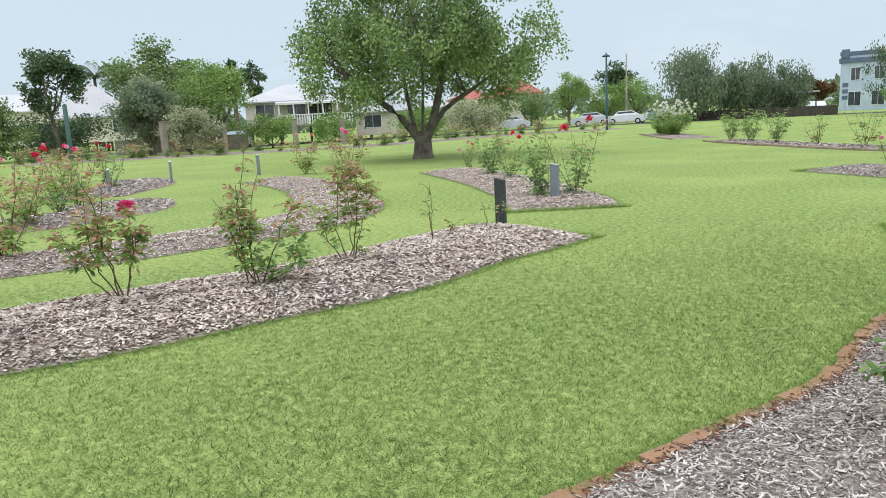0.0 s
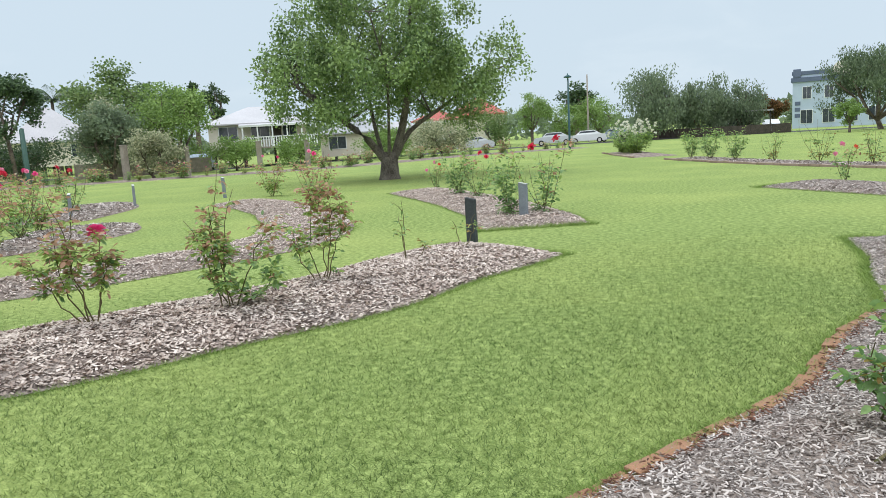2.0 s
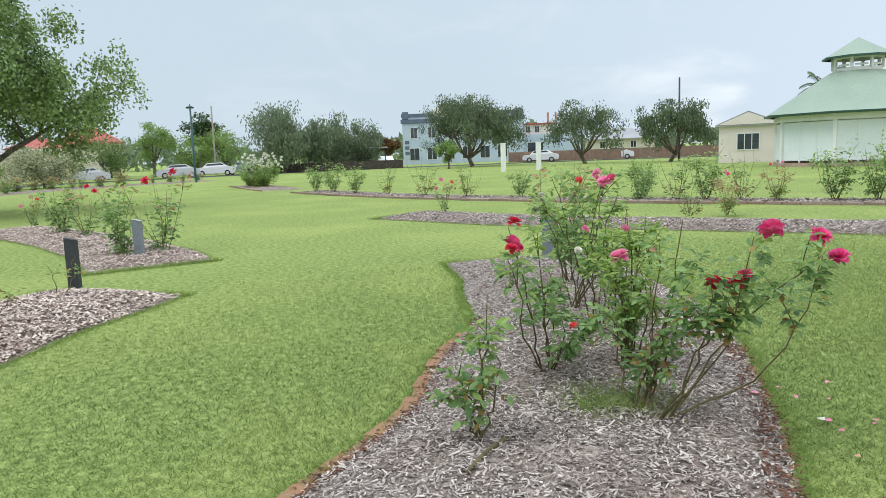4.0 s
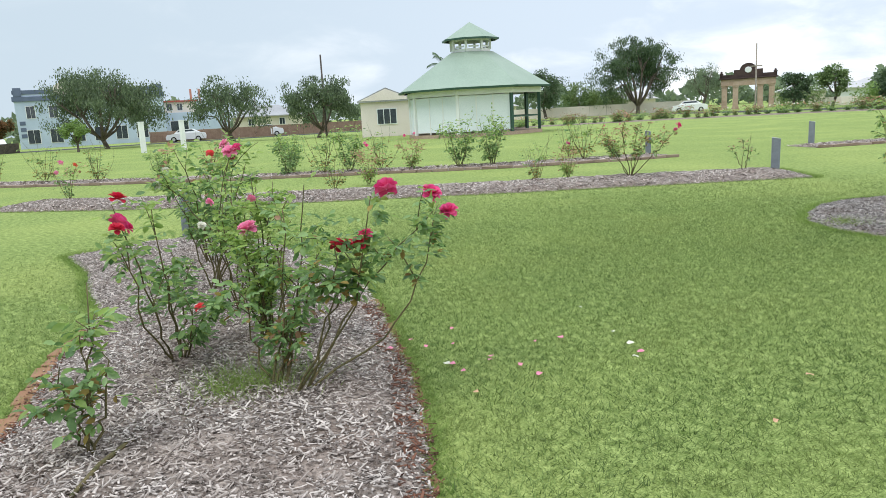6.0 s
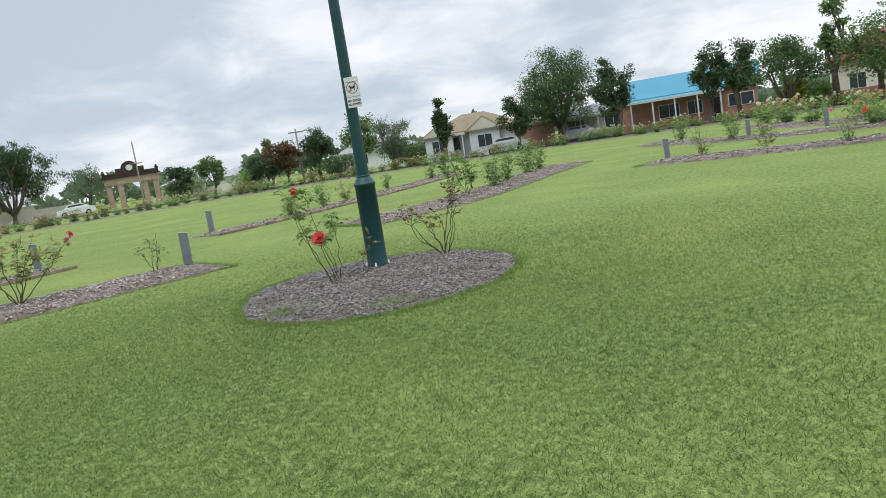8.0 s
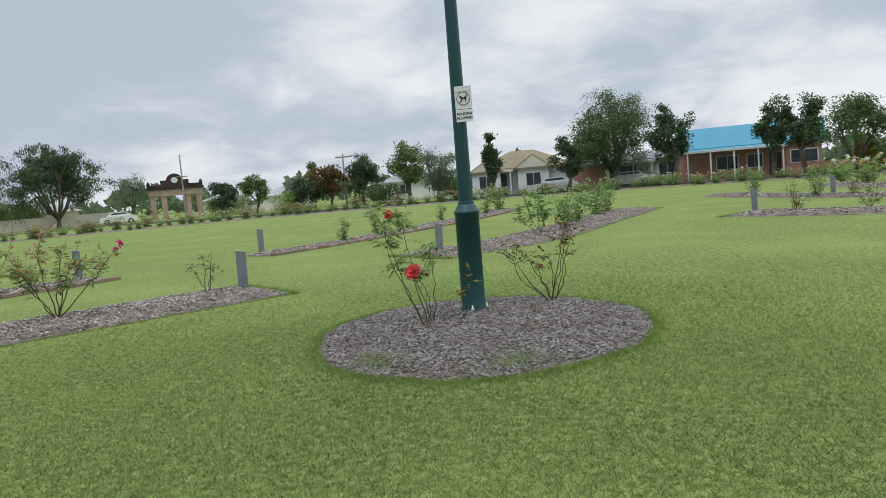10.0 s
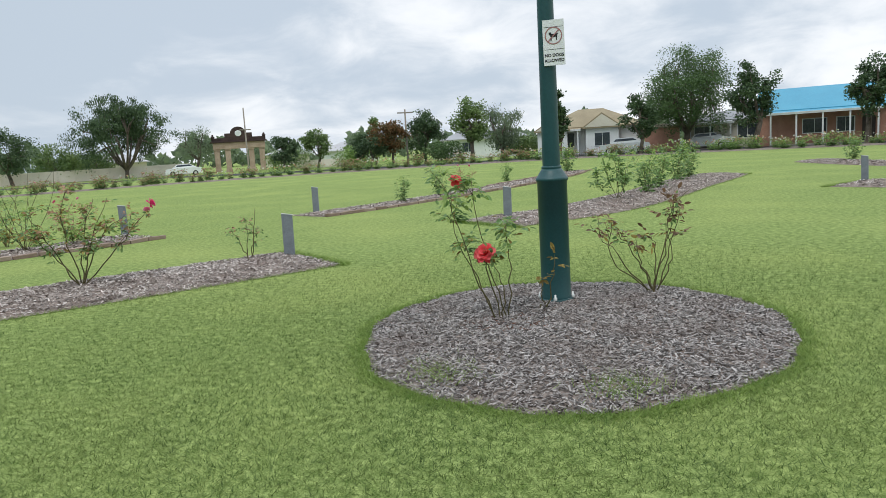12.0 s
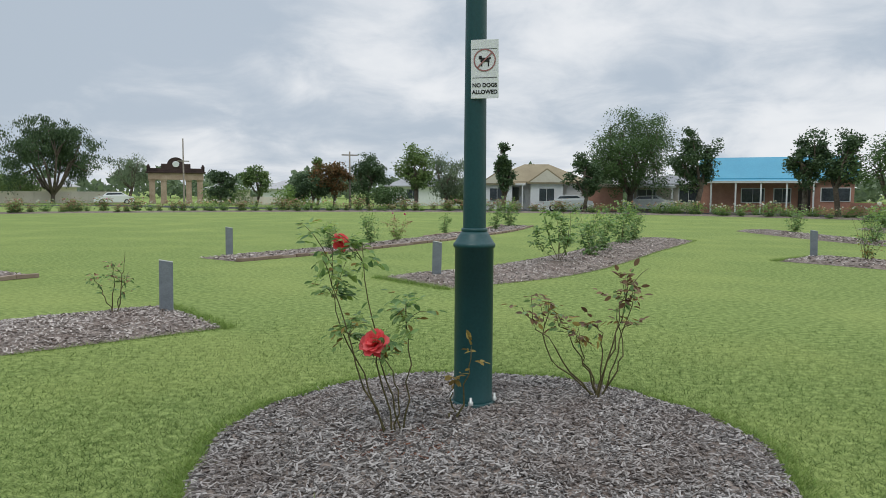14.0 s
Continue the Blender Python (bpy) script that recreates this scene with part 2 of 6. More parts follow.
TIMBER = material("weathered_timber", (0.20, 0.17, 0.14), (0.36, 0.32, 0.27), 3, 30, 0.9, 0.3)
FENCE = material("timber_fence", (0.22, 0.14, 0.10), (0.34, 0.24, 0.17), 2, 30, 0.9, 0.2)
SANDSTONE = material("sandstone", (0.32, 0.225, 0.165), (0.50, 0.38, 0.30), 1.5, 18, 0.9, 0.3)
GATE_DARK = material("stained_stone", (0.035, 0.022, 0.022), (0.085, 0.055, 0.05), 1.5, 18, 0.9, 0.3)
ASPHALT = material("asphalt", (0.04, 0.04, 0.042), (0.065, 0.065, 0.068), 0.8, 60, 0.9, 0.4)
GLASS = material("window_glass", (0.03, 0.04, 0.05), (0.07, 0.08, 0.10), 1, 8, 0.08, 0, spec=0.6)
RUBBER = material("tyre", (0.015, 0.015, 0.015), (0.03, 0.03, 0.03), 8, 60, 0.8, 0.1)
CAR = {k: material("car_" + k, a, b, 1, 20, 0.3, 0, spec=0.6) for k, a, b in (
    ("silver", (0.50, 0.52, 0.55), (0.58, 0.60, 0.62)), ("white", (0.74, 0.75, 0.76), (0.82, 0.82, 0.83)),
    ("blue", (0.20, 0.26, 0.34), (0.27, 0.33, 0.42)), ("dark", (0.04, 0.045, 0.055), (0.06, 0.065, 0.075)))}


# ---- building helpers ----
def mesh(name, verts, faces, mat, smooth=False):
    me = bpy.data.meshes.new(name)
    me.from_pydata([tuple(v) for v in verts], [], [tuple(f) for f in faces])
    me.materials.append(mat)
    if smooth:
        me.polygons.foreach_set("use_smooth", [True] * len(me.polygons))
    me.update()
    return me


def part(name, me, parent, label="", m=None):
    ob = new(name, me)
    ob.parent = parent
    if m is not None:
        ob.matrix_basis = m
    if label:
        ob["label"] = label
    return ob


def thing(name, m, label, category, group="", kind=""):
    return_ob = new(name)
    return_ob.matrix_basis = m
    return tagged(return_ob, label, category, group, kind)


def bulk(name, verts, per, mat, quads):
    """A mesh of many equal small pieces: verts (n, per, 3), quads: the faces of one piece."""
    n = len(verts)
    me = bpy.data.meshes.new(name)
    co = np.asarray(verts, dtype=np.float32).reshape(-1, 3)
    sizes = [len(q) for q in quads]
    loops = np.concatenate([np.array(q) for q in quads])
    idx = (np.arange(n)[:, None] * per + loops[None, :]).ravel().astype(np.int32)
    tot = np.tile(np.array(sizes, dtype=np.int32), n)
    start = np.concatenate([[0], np.cumsum(tot)[:-1]]).astype(np.int32)
    me.vertices.add(len(co))
    me.vertices.foreach_set("co", co.ravel())
    me.loops.add(len(idx))
    me.loops.foreach_set("vertex_index", idx)
    me.polygons.add(len(tot))
    me.polygons.foreach_set("loop_start", start)
    me.polygons.foreach_set("loop_total", tot)
    me.materials.append(mat)
    me.update(calc_edges=True)
    return me


def box_data(x0, y0, z0, x1, y1, z1, bevel=0.0):
    bm = bmesh.new()
    bmesh.ops.create_cube(bm, size=1.0, matrix=Matrix.Translation(((x0 + x1) / 2, (y0 + y1) / 2, (z0 + z1) / 2)) @ Matrix.Diagonal((x1 - x0, y1 - y0, z1 - z0, 1)))
    if bevel:
        bmesh.ops.bevel(bm, geom=bm.edges[:], offset=bevel, segments=2, affect="EDGES", profile=0.5)
    return bm


def done(bm, name, mat, smooth=False):
    me = bpy.data.meshes.new(name)
    bm.to_mesh(me)
    bm.free()
    me.materials.append(mat)
    if smooth:
        me.polygons.foreach_set("use_smooth", [True] * len(me.polygons))
    return me


def box(name, a, b, mat, bevel=0.01):
    return done(box_data(*a, *b, bevel), name, mat)


def lathe(name, profile, mat, seg=32, smooth=True):
    verts, faces = [], []
    for r, z in profile:
        for i in range(seg):
            a = 2 * math.pi * i / seg
            verts.append((r * math.cos(a), r * math.sin(a), z))
    for j in range(len(profile) - 1):
        for i in range(seg):
            k = (i + 1) % seg
            faces.append((j * seg + i, j * seg + k, (j + 1) * seg + k, (j + 1) * seg + i))
    faces.append([len(verts) - seg + i for i in range(seg)])
    me = mesh(name, verts, faces, mat)
    if smooth:
        for p in me.polygons:
            p.use_smooth = abs(p.normal.z) < 0.9
    return me


def tube(verts, faces, path, radii, seg=6):
    """Adds a tapered tube along path to verts and faces."""
    base = len(verts)
    for j, (p, r) in enumerate(zip(path, radii)):
        p = Vector(p)
        d = (Vector(path[min(j + 1, len(path) - 1)]) - Vector(path[max(j - 1, 0)])).normalized()
        u = d.orthogonal().normalized()
        w = d.cross(u)
        for i in range(seg):
            a = 2 * math.pi * i / seg
            verts.append(p + u * (r * math.cos(a)) + w * (r * math.sin(a)))
    for j in range(len(path) - 1):
        for i in range(seg):
            k = (i + 1) % seg
            faces.append((base + j * seg + i, base + j * seg + k, base + (j + 1) * seg + k, base + (j + 1) * seg + i))
    faces.append([base + (len(path) - 1) * seg + i for i in range(seg)])


def spline(pts, n=60):
    """n points at even steps along a smooth line through pts (Catmull-Rom)."""
    p = [np.array(q, float) for q in pts]
    p = [2 * p[0] - p[1]] + p + [2 * p[-1] - p[-2]]
    raw = []
    for i in range(1, len(p) - 2):
        for t in np.linspace(0, 1, 24, endpoint=False):
            raw.append(0.5 * (2 * p[i] + (p[i + 1] - p[i - 1]) * t + (2 * p[i - 1] - 5 * p[i] + 4 * p[i + 1] - p[i + 2]) * t ** 2 + (3 * p[i] - p[i - 1] - 3 * p[i + 1] + p[i + 2]) * t ** 3))
    raw.append(p[-2])
    raw = np.array(raw)
    s = np.concatenate([[0], np.cumsum(np.linalg.norm(np.diff(raw, axis=0), axis=1))])
    q = np.linspace(0, s[-1], n)
    return np.stack([np.interp(q, s, raw[:, k]) for k in range(raw.shape[1])], 1), s[-1]


# ---- ground ----
def ground_mesh():
    rings = [0, 3, 6, 9, 12, 16, 20, 26, 34, 44, 58, 80, 120, 200, 400, 900, 2500]
    verts, faces, seg = [(-5, 0, 0)], [], 72
    for r in rings[1:]:
        for i in range(seg):
            a = 2 * math.pi * i / seg
            verts.append((-5 + r * math.cos(a), r * math.sin(a), 0))
    for i in range(seg):
        faces.append((0, 1 + i, 1 + (i + 1) % seg))
    for j in range(len(rings) - 2):
        o = 1 + j * seg
        for i in range(seg):
            k = (i + 1) % seg
            faces.append((o + i, o + seg + i, o + seg + k, o + k))
    return mesh("ground", verts, faces, LAWN)


tagged(new("ground", ground_mesh()), "mown green lawn with yellowish patches", "lawn", kind="structure")

BEDS = []


class Bed:
    """A mounded mulch bed along a curved line."""

    def __init__(self, pts, half, high, seed):
        self.line, self.length = spline(pts, 80)
        self.half, self.high, self.seed = half, high, seed
        d = np.gradient(self.line, axis=0)
        d /= np.linalg.norm(d, axis=1)[:, None]
        self.side = np.stack([-d[:, 1], d[:, 0]], 1)
        rng = np.random.RandomState(seed)
        k = rng.normal(0, 1, 12)
        u = np.linspace(0, 1, 80) * self.length
        self.wl = half * (1 + 0.014 * sum(k[i] * np.sin(u * (0.7 + 0.9 * i) + k[i + 6] * 3) for i in range(3)))
        self.wr = half * (1 + 0.014 * sum(k[i + 3] * np.sin(u * (0.8 + 0.8 * i) + k[i + 8] * 3) for i in range(3)))

    def place(self, u, s):
        """World places for u along (0..1) and s across (-1..1)."""
        u, s = np.asarray(u, float), np.asarray(s, float)
        f = u * 79
        mid = np.stack([np.interp(f, np.arange(80), self.line[:, k]) for k in (0, 1)], -1)
        sd = np.stack([np.interp(f, np.arange(80), self.side[:, k]) for k in (0, 1)], -1)
        w = np.where(s > 0, np.interp(f, np.arange(80), self.wl), np.interp(f, np.arange(80), self.wr))
        xy = mid + sd * (s * w)[..., None]
        rim = np.minimum(np.minimum(u, 1 - u) * self.length / 0.45, 1)
        lumps = 0.012 * np.sin(xy[..., 0] * 5.1 + self.seed) * np.sin(xy[..., 1] * 4.3) + 0.008 * np.sin(xy[..., 0] * 11 + xy[..., 1] * 9)
        z = 0.006 + (self.high + lumps) * (1 - np.abs(s) ** 2.6) * np.sqrt(np.maximum(rim, 0))
        return np.concatenate([xy, z[..., None]], -1)

    def inside(self, xy, more=0.0):
        """Which of the points lie on the bed (or within more metres of it)."""
        out = np.zeros(len(xy), bool)
        for i in range(0, len(xy), 20000):
            c = xy[i:i + 20000]
            d = np.linalg.norm(c[:, None, :] - self.line[None], axis=2)
            j = d.argmin(1)
            v = c - self.line[j]
            across = np.abs((v * self.side[j]).sum(1))
            lon = np.abs(v[:, 0] * self.side[j, 1] - v[:, 1] * self.side[j, 0])
            out[i:i + 20000] = (across < self.half + more) & (lon < 0.2 + more)
        return out

    def build(self, label, name="garden_bed"):
        nu, ns = 70, 15
        u, s = np.meshgrid(np.linspace(0, 1, nu), np.linspace(-1, 1, ns), indexing="ij")
        v = self.place(u.ravel(), s.ravel())
        faces = [(i * ns + j, i * ns + j + 1, (i + 1) * ns + j + 1, (i + 1) * ns + j) for i in range(nu - 1) for j in range(ns - 1)]
        ob = new(name, mesh(name, v, [f[::-1] for f in faces], MULCH, True))
        BEDS.append(self)
        return tagged(ob, label, "garden bed", "mulched rose beds", "structure")


GREY = "mounded rose bed of grey bark mulch cut into the lawn"
NEAR = Bed([(-8.0, -7.5), (-6.0, -7.95), (-4.2, -8.5), (-2.35, -9.55), (-1.0, -10.55), (0.45, -11.95)], 1.16, 0.10, 1)
NEAR.build("mounded bark mulch rose bed edged with orange bricks")
SOUTH = Bed([(-8.1, -13.3), (-6.6, -14.15), (-5.0, -15.0), (-3.75, -16.1), (-2.6, -17.2), (-1.6, -18.6)], 1.08, 0.15, 2)
SOUTH.build("high mounded rose bed of pinkish bark mulch")
EAST = Bed([(-17.0, -7.0), (-13.5, -5.0), (-10.5, -2.55), (-8.2, -0.55), (-6.2, 1.4), (-3.7, 3.75)], 1.05, 0.09, 3)
EAST.build(GREY)
WEST = Bed([(-10.5, -12.9), (-12.7, -13.5), (-16.0, -14.9), (-20.2, -17.2)], 0.98, 0.10, 4)
WEST.build(GREY)
HOOK = Bed([(-5.0, -20.6), (-6.7, -19.0), (-8.6, -17.7), (-10.4, -17.3), (-13.0, -18.2), (-16.0, -20.0), (-18.8, -22.6)], 0.95, 0.10, 5)
HOOK.build(GREY)
SMALL_EAST = Bed([(-7.8, -25.0), (-9.6, -23.3), (-11.6, -22.9), (-13.2, -23.9)], 1.25, 0.10, 6)
SMALL_EAST.build(GREY)
SMALL_WEST = Bed([(-20.2, -28.6), (-17.8, -27.0), (-14.6, -26.2)], 1.2, 0.10, 7)
SMALL_WEST.build(GREY)
RING = Bed([(-33.5, -7.4), (-29.0, -6.0), (-25.2, -4.5), (-21.2, -2.4), (-17.9, -0.4), (-15.2, 1.7), (-12.7, 3.6), (-10.7, 5.7), (-9.0, 8.2)], 0.95, 0.05, 8)
RING.build("long curved rose bed with a low stone edging")
RING_WEST = Bed([(-46.0, -9.6), (-41.5, -9.0), (-37.0, -8.3)], 1.2, 0.06, 9)
RING_WEST.build("short curved rose bed with a low stone edging")
ARC = Bed([(-6.2, 11.4), (-4.6, 13.8), (-3.1, 16.7), (-1.25, 20.6), (0.6, 25.4), (1.7, 30.0)], 0.75, 0.05, 10)
ARC.build("narrow curved rose bed with a low stone edging")
NORTH = Bed([(-1.2, 7.5), (0.8, 9.4), (2.7, 12.7), (4.4, 16.4), (6.3, 20.2)], 1.05, 0.10, 11)
NORTH.build(GREY)
SIDE_A = Bed([(8.0, 13.2), (9.6, 11.3), (11.8, 9.6), (14.6, 8.1), (18.0, 6.8)], 1.0, 0.09, 12)
SIDE_A.build(GREY)
SIDE_B = Bed([(11.9, 27.0), (12.6, 21.5), (13.9, 17.4), (16.4, 13.8)], 0.9, 0.09, 13)
SIDE_B.build(GREY)
SIDE_C = Bed([(18.6, 29.5), (17.7, 22.5), (18.6, 18.0), (21.0, 14.5)], 1.1, 0.09, 14)
SIDE_C.build(GREY)
RIM_WEST = Bed([(-37.0, -50.0), (-41.5, -38.0), (-46.5, -28.5), (-57.5, -21.5), (-63.0, -12.0)], 1.6, 0.08, 15)
RIM_WEST.build("long rose bed along the park's edge")
RIM_NORTH = Bed([(-46.0, 30.0), (-36.0, 41.0), (-26.5, 48.5), (-14.0, 53.8), (0.0, 55.5), (10.5, 53.0), (19.0, 48.0), (28.0, 41.0), (37.0, 31.0)], 1.7, 0.08, 16)
RIM_NORTH.build("long rose bed along the park's far edge")


class Round(Bed):
    """A round bed, set out by angle and radius."""

    def __init__(self, cx, cy, rx, ry, high, seed):
        self.c, self.r, self.high, self.seed = (cx, cy), (rx, ry), high, seed

    def place(self, u, s):
        u, s = np.asarray(u, float), np.asarray(s, float)
        a, q = u * 2 * np.pi, (s + 1) / 2
        wob = 1 + 0.018 * np.sin(a * 3 + 1) + 0.012 * np.sin(a * 7) + 0.008 * np.sin(a * 17)
        x = self.c[0] + self.r[0] * wob * q * np.cos(a)
        y = self.c[1] + self.r[1] * wob * q * np.sin(a)
        lumps = 0.010 * np.sin(x * 6) * np.sin(y * 5.3) + 0.006 * np.sin(x * 13 + y * 9)
        return np.stack([x, y, 0.006 + (self.high + lumps) * (1 - q ** 3.5)], -1)

    def inside(self, xy, more=0.0):
        return ((xy[:, 0] - self.c[0]) / (self.r[0] + more)) ** 2 + ((xy[:, 1] - self.c[1]) / (self.r[1] + more)) ** 2 < 1


LAMP_BED = Round(0.08, -0.9, 1.76, 1.98, 0.06, 20)
LAMP_BED.build("round bark mulch bed at the foot of the lamp post")


# ---- bollards ----
def bollard(dark):
    body = BOLLARD_DARK if dark else BOLLARD
    bm = box_data(-0.085, -0.035, -0.1, 0.085, 0.035, 0.72, 0)
    for v in bm.verts:
        if v.co.z > 0.5 and v.co.x > 0:
            v.co.z -= 0.03
    bmesh.ops.bevel(bm, geom=bm.edges[:], offset=0.008, segments=2, affect="EDGES", profile=0.5)
    ob = thing("bollard", pose(0, 0, 0), ("dark charcoal" if dark else "weathered grey") + " timber marker bollard with a metal name plate", "bollard", "marker bollards")
    part("post", done(bm, "post", body), ob)
    bm = box_data(-0.086, -0.036, 0, 0.086, 0.036, 0.006, 0)
    for v in bm.verts:
        v.co.z += 0.722 - (0.03 if v.co.x > 0 else 0)
    part("plate", done(bm, "plate", PLATE if not dark else BOLLARD_DARK), ob, "thin metal cap plate")
    return ob


first = {}
for dark, x, y, rz in ((1, -8.71, -13.77, 62), (0, -11.55, -13.2, 60), (0, -18.9, -26.3, 40), (0, -15.5, -26.0, 30), (0, -21.3, -24.4, 50), (0, -4.07, 3.87, 20),
                       (0, -6.34, 12.6, 5), (0, 8.42, 13.41, -20), (0, 16.5, 18.8, -30), (0, 13.9, 20.0, -30), (0, -0.79, 8.0, 0), (0, -9.7, 8.6, 30), (0, -8.0, -7.1, 60)):
    if dark not in first:
        first[dark] = bollard(dark)
        first[dark].matrix_basis = pose(x, y, 0, 0, 0, rz)
    else:
        copy_thing(first[dark], pose(x, y, 0, 1.5 * math.sin(x * 7), 1.5 * math.sin(y * 5), rz))


# ---- the lamp post ----
def lamp_post():
    ob = thing("lamp_post", pose(0, 0, 0.05), "dark green painted steel lamp post with a wide base sleeve", "lamp post")
    part("base_plate", lathe("base_plate", [(0.165, -0.1), (0.165, 0.028), (0.158, 0.034), (0, 0.034)], POST_GREEN), ob)
    part("base_sleeve", lathe("base_sleeve", [(0.147, 0.03), (0.147, 0.05), (0.142, 0.06), (0.142, 1.165), (0.152, 1.17), (0.155, 1.185), (0.152, 1.2), (0.145, 1.205), (0.11, 1.262), (0.092, 1.29), (0, 1.292)], POST_GREEN, 48), ob)
    part("collar", lathe("collar", [(0.092, 1.285), (0.096, 1.29), (0.096, 1.305), (0.088, 1.312), (0, 1.313)], POST_GREEN, 48), ob)
    part("shaft", lathe("shaft", [(0.084, 1.30), (0.073, 3.4), (0.062, 5.6), (0.05, 5.62), (0, 5.63)], POST_GREEN, 40), ob)
    for a in (-95, -5, 85, 175):
        c, s = 0.158 * math.cos(radians(a)), 0.158 * math.sin(radians(a))
        part("bolt", lathe("bolt", [(0.018, 0.03), (0.018, 0.055), (0.01, 0.06), (0.01, 0.085), (0, 0.087)], PLATE, 10), ob, "", pose(c, s, 0))
    for z in (2.29, 2.62):
        part("strap", lathe("strap", [(0.0835 - (z - 1.3) * 0.0052, z - 0.006), (0.0835 - (z - 1.3) * 0.0052, z + 0.006), (0, z + 0.006)], PLATE, 32), ob, "thin steel strap")
    return ob


def text(words, size, parent, x, y, z):
    cu = bpy.data.curves.new("lettering", "FONT")
    cu.body, cu.size, cu.align_x, cu.extrude, cu.offset = words, size, "CENTER", 0.0005, 0.0012
    cu.materials.append(BLACK)
    return part("lettering", cu, parent, "black capital letters", pose(x, y, z, 90, 0, 0))


def dog_sign():
    ob = thing("sign", pose(0.064, -0.098, 2.49, 0, -0.6, -6), "white metal sign reading NO DOGS ALLOWED on the lamp post", "sign")
    part("panel", box("panel", (-0.098, 0, -0.205), (0.098, 0.004, 0.205), WHITE, 0.0015), ob, "white sheet panel")
    ring, faces, n = [], [], 48
    for r in (0.079, 0.070):
        for i in range(n):
            ring.append((r * math.cos(2 * math.pi * i / n), -0.003, r * math.sin(2 * math.pi * i / n) + 0.062))
    faces = [(i, (i + 1) % n, n + (i + 1) % n, n + i) for i in range(n)]
    part("ring", mesh("ring", ring, faces, RED_PRINT), ob, "dull red prohibition ring")
    bm = box_data(-0.072, -0.0052, -0.0045, 0.072, -0.0032, 0.0045)
    part("slash", done(bm, "slash", RED_PRINT), ob, "", pose(0, 0, 0.062, 0, -45, 0))
    bm = bmesh.new()
    for x0, z0, x1, z1 in ((-0.03, 0.05, 0.034, 0.078), (-0.042, 0.07, -0.02, 0.092), (-0.026, 0.02, -0.017, 0.055), (0.022, 0.02, 0.031, 0.055), (0.032, 0.07, 0.045, 0.08)):
        bmesh.ops.create_cube(bm, size=1, matrix=Matrix.Translation(((x0 + x1) / 2, -0.0025, (z0 + z1) / 2)) @ Matrix.Diagonal((x1 - x0, 0.001, z1 - z0, 1)))
    part("pictogram", done(bm, "pictogram", BLACK), ob, "plain dark pictogram")
    text("NO DOGS", 0.038, ob, 0, -0.002, -0.125)
    text("ALLOWED", 0.038, ob, 0, -0.002, -0.172)
    for z in (-0.06, 0.14):
        part("border_line", box("border_line", (-0.088, -0.002, z - 0.0015), (0.088, -0.001, z + 0.0015), BLACK, 0), ob)



lamp_post()
dog_sign()


# ---- roses ----
LEAFLET = np.array([(0, 0, 0), (0.30, 0.24, 0.05), (0.68, 0.22, 0.03), (1, 0, -0.08), (0.68, -0.22, 0.03), (0.30, -0.24, 0.05)])
LEAF_FACES = [(0, 1, 2, 3), (0, 3, 4, 5)]


def leaves_mesh(name, places, sizes, dirs, mat, rng):
    """Leaflets of the given sizes, pointing along dirs with a random turn."""
    n = len(places)
    d = np.asarray(dirs, float)
    d /= np.linalg.norm(d, axis=1)[:, None] + 1e-9
    up = rng.normal(0, 0.45, (n, 3)) + np.array([0, 0, 1.0])
    side = np.cross(up, d)
    side /= np.linalg.norm(side, axis=1)[:, None] + 1e-9
    nor = np.cross(d, side)
    v = (LEAFLET[None, :, 0, None] * d[:, None] + LEAFLET[None, :, 1, None] * side[:, None] + LEAFLET[None, :, 2, None] * nor[:, None]) * np.asarray(sizes)[:, None, None] + np.asarray(places)[:, None]
    return bulk(name, v, 6, mat, LEAF_FACES)


def flower_mesh(size, kind, seed, coarse=False):
    rng = random.Random(seed)
    verts, faces = [], []
    for ring, (count, tilt, length) in enumerate(((4, 72, 0.8), (5, 40, 1.0), (5, 5, 0.9)) if coarse else ((3, 84, 0.6), (5, 70, 0.85), (6, 52, 1.0), (7, 30, 1.05), (5, -2, 0.95))):
        for i in range(count):
            a = 2 * math.pi * (i + 0.5 * (ring % 2)) / count + rng.uniform(-0.2, 0.2)
            t = radians(tilt + rng.uniform(-10, 10))
            w = 0.42 * length
            m = Matrix.Rotation(a, 3, "Z") @ Matrix.Rotation(-t, 3, "Y")
            b = len(verts)
            for x, y, z in ((0.03, 0, 0), (0.35, w * 0.8, 0.10), (0.75, w, 0.12), (1.0, w * 0.4, -0.14), (1.0, -w * 0.4, -0.14), (0.75, -w, 0.12), (0.35, -w * 0.8, 0.10), (0.6, 0, -0.05)):
                q = m @ Vector((x * length, y, z))
                verts.append(q * size * 0.5)
            for j in range(7):
                if j:
                    faces.append((b + j, b + j + 1 if j < 6 else b + 6, b + 7)) if j < 6 else None
            faces += [(b, b + 1, b + 7), (b, b + 7, b + 6)]
    return mesh("flower", verts, faces, PETAL[kind], True)


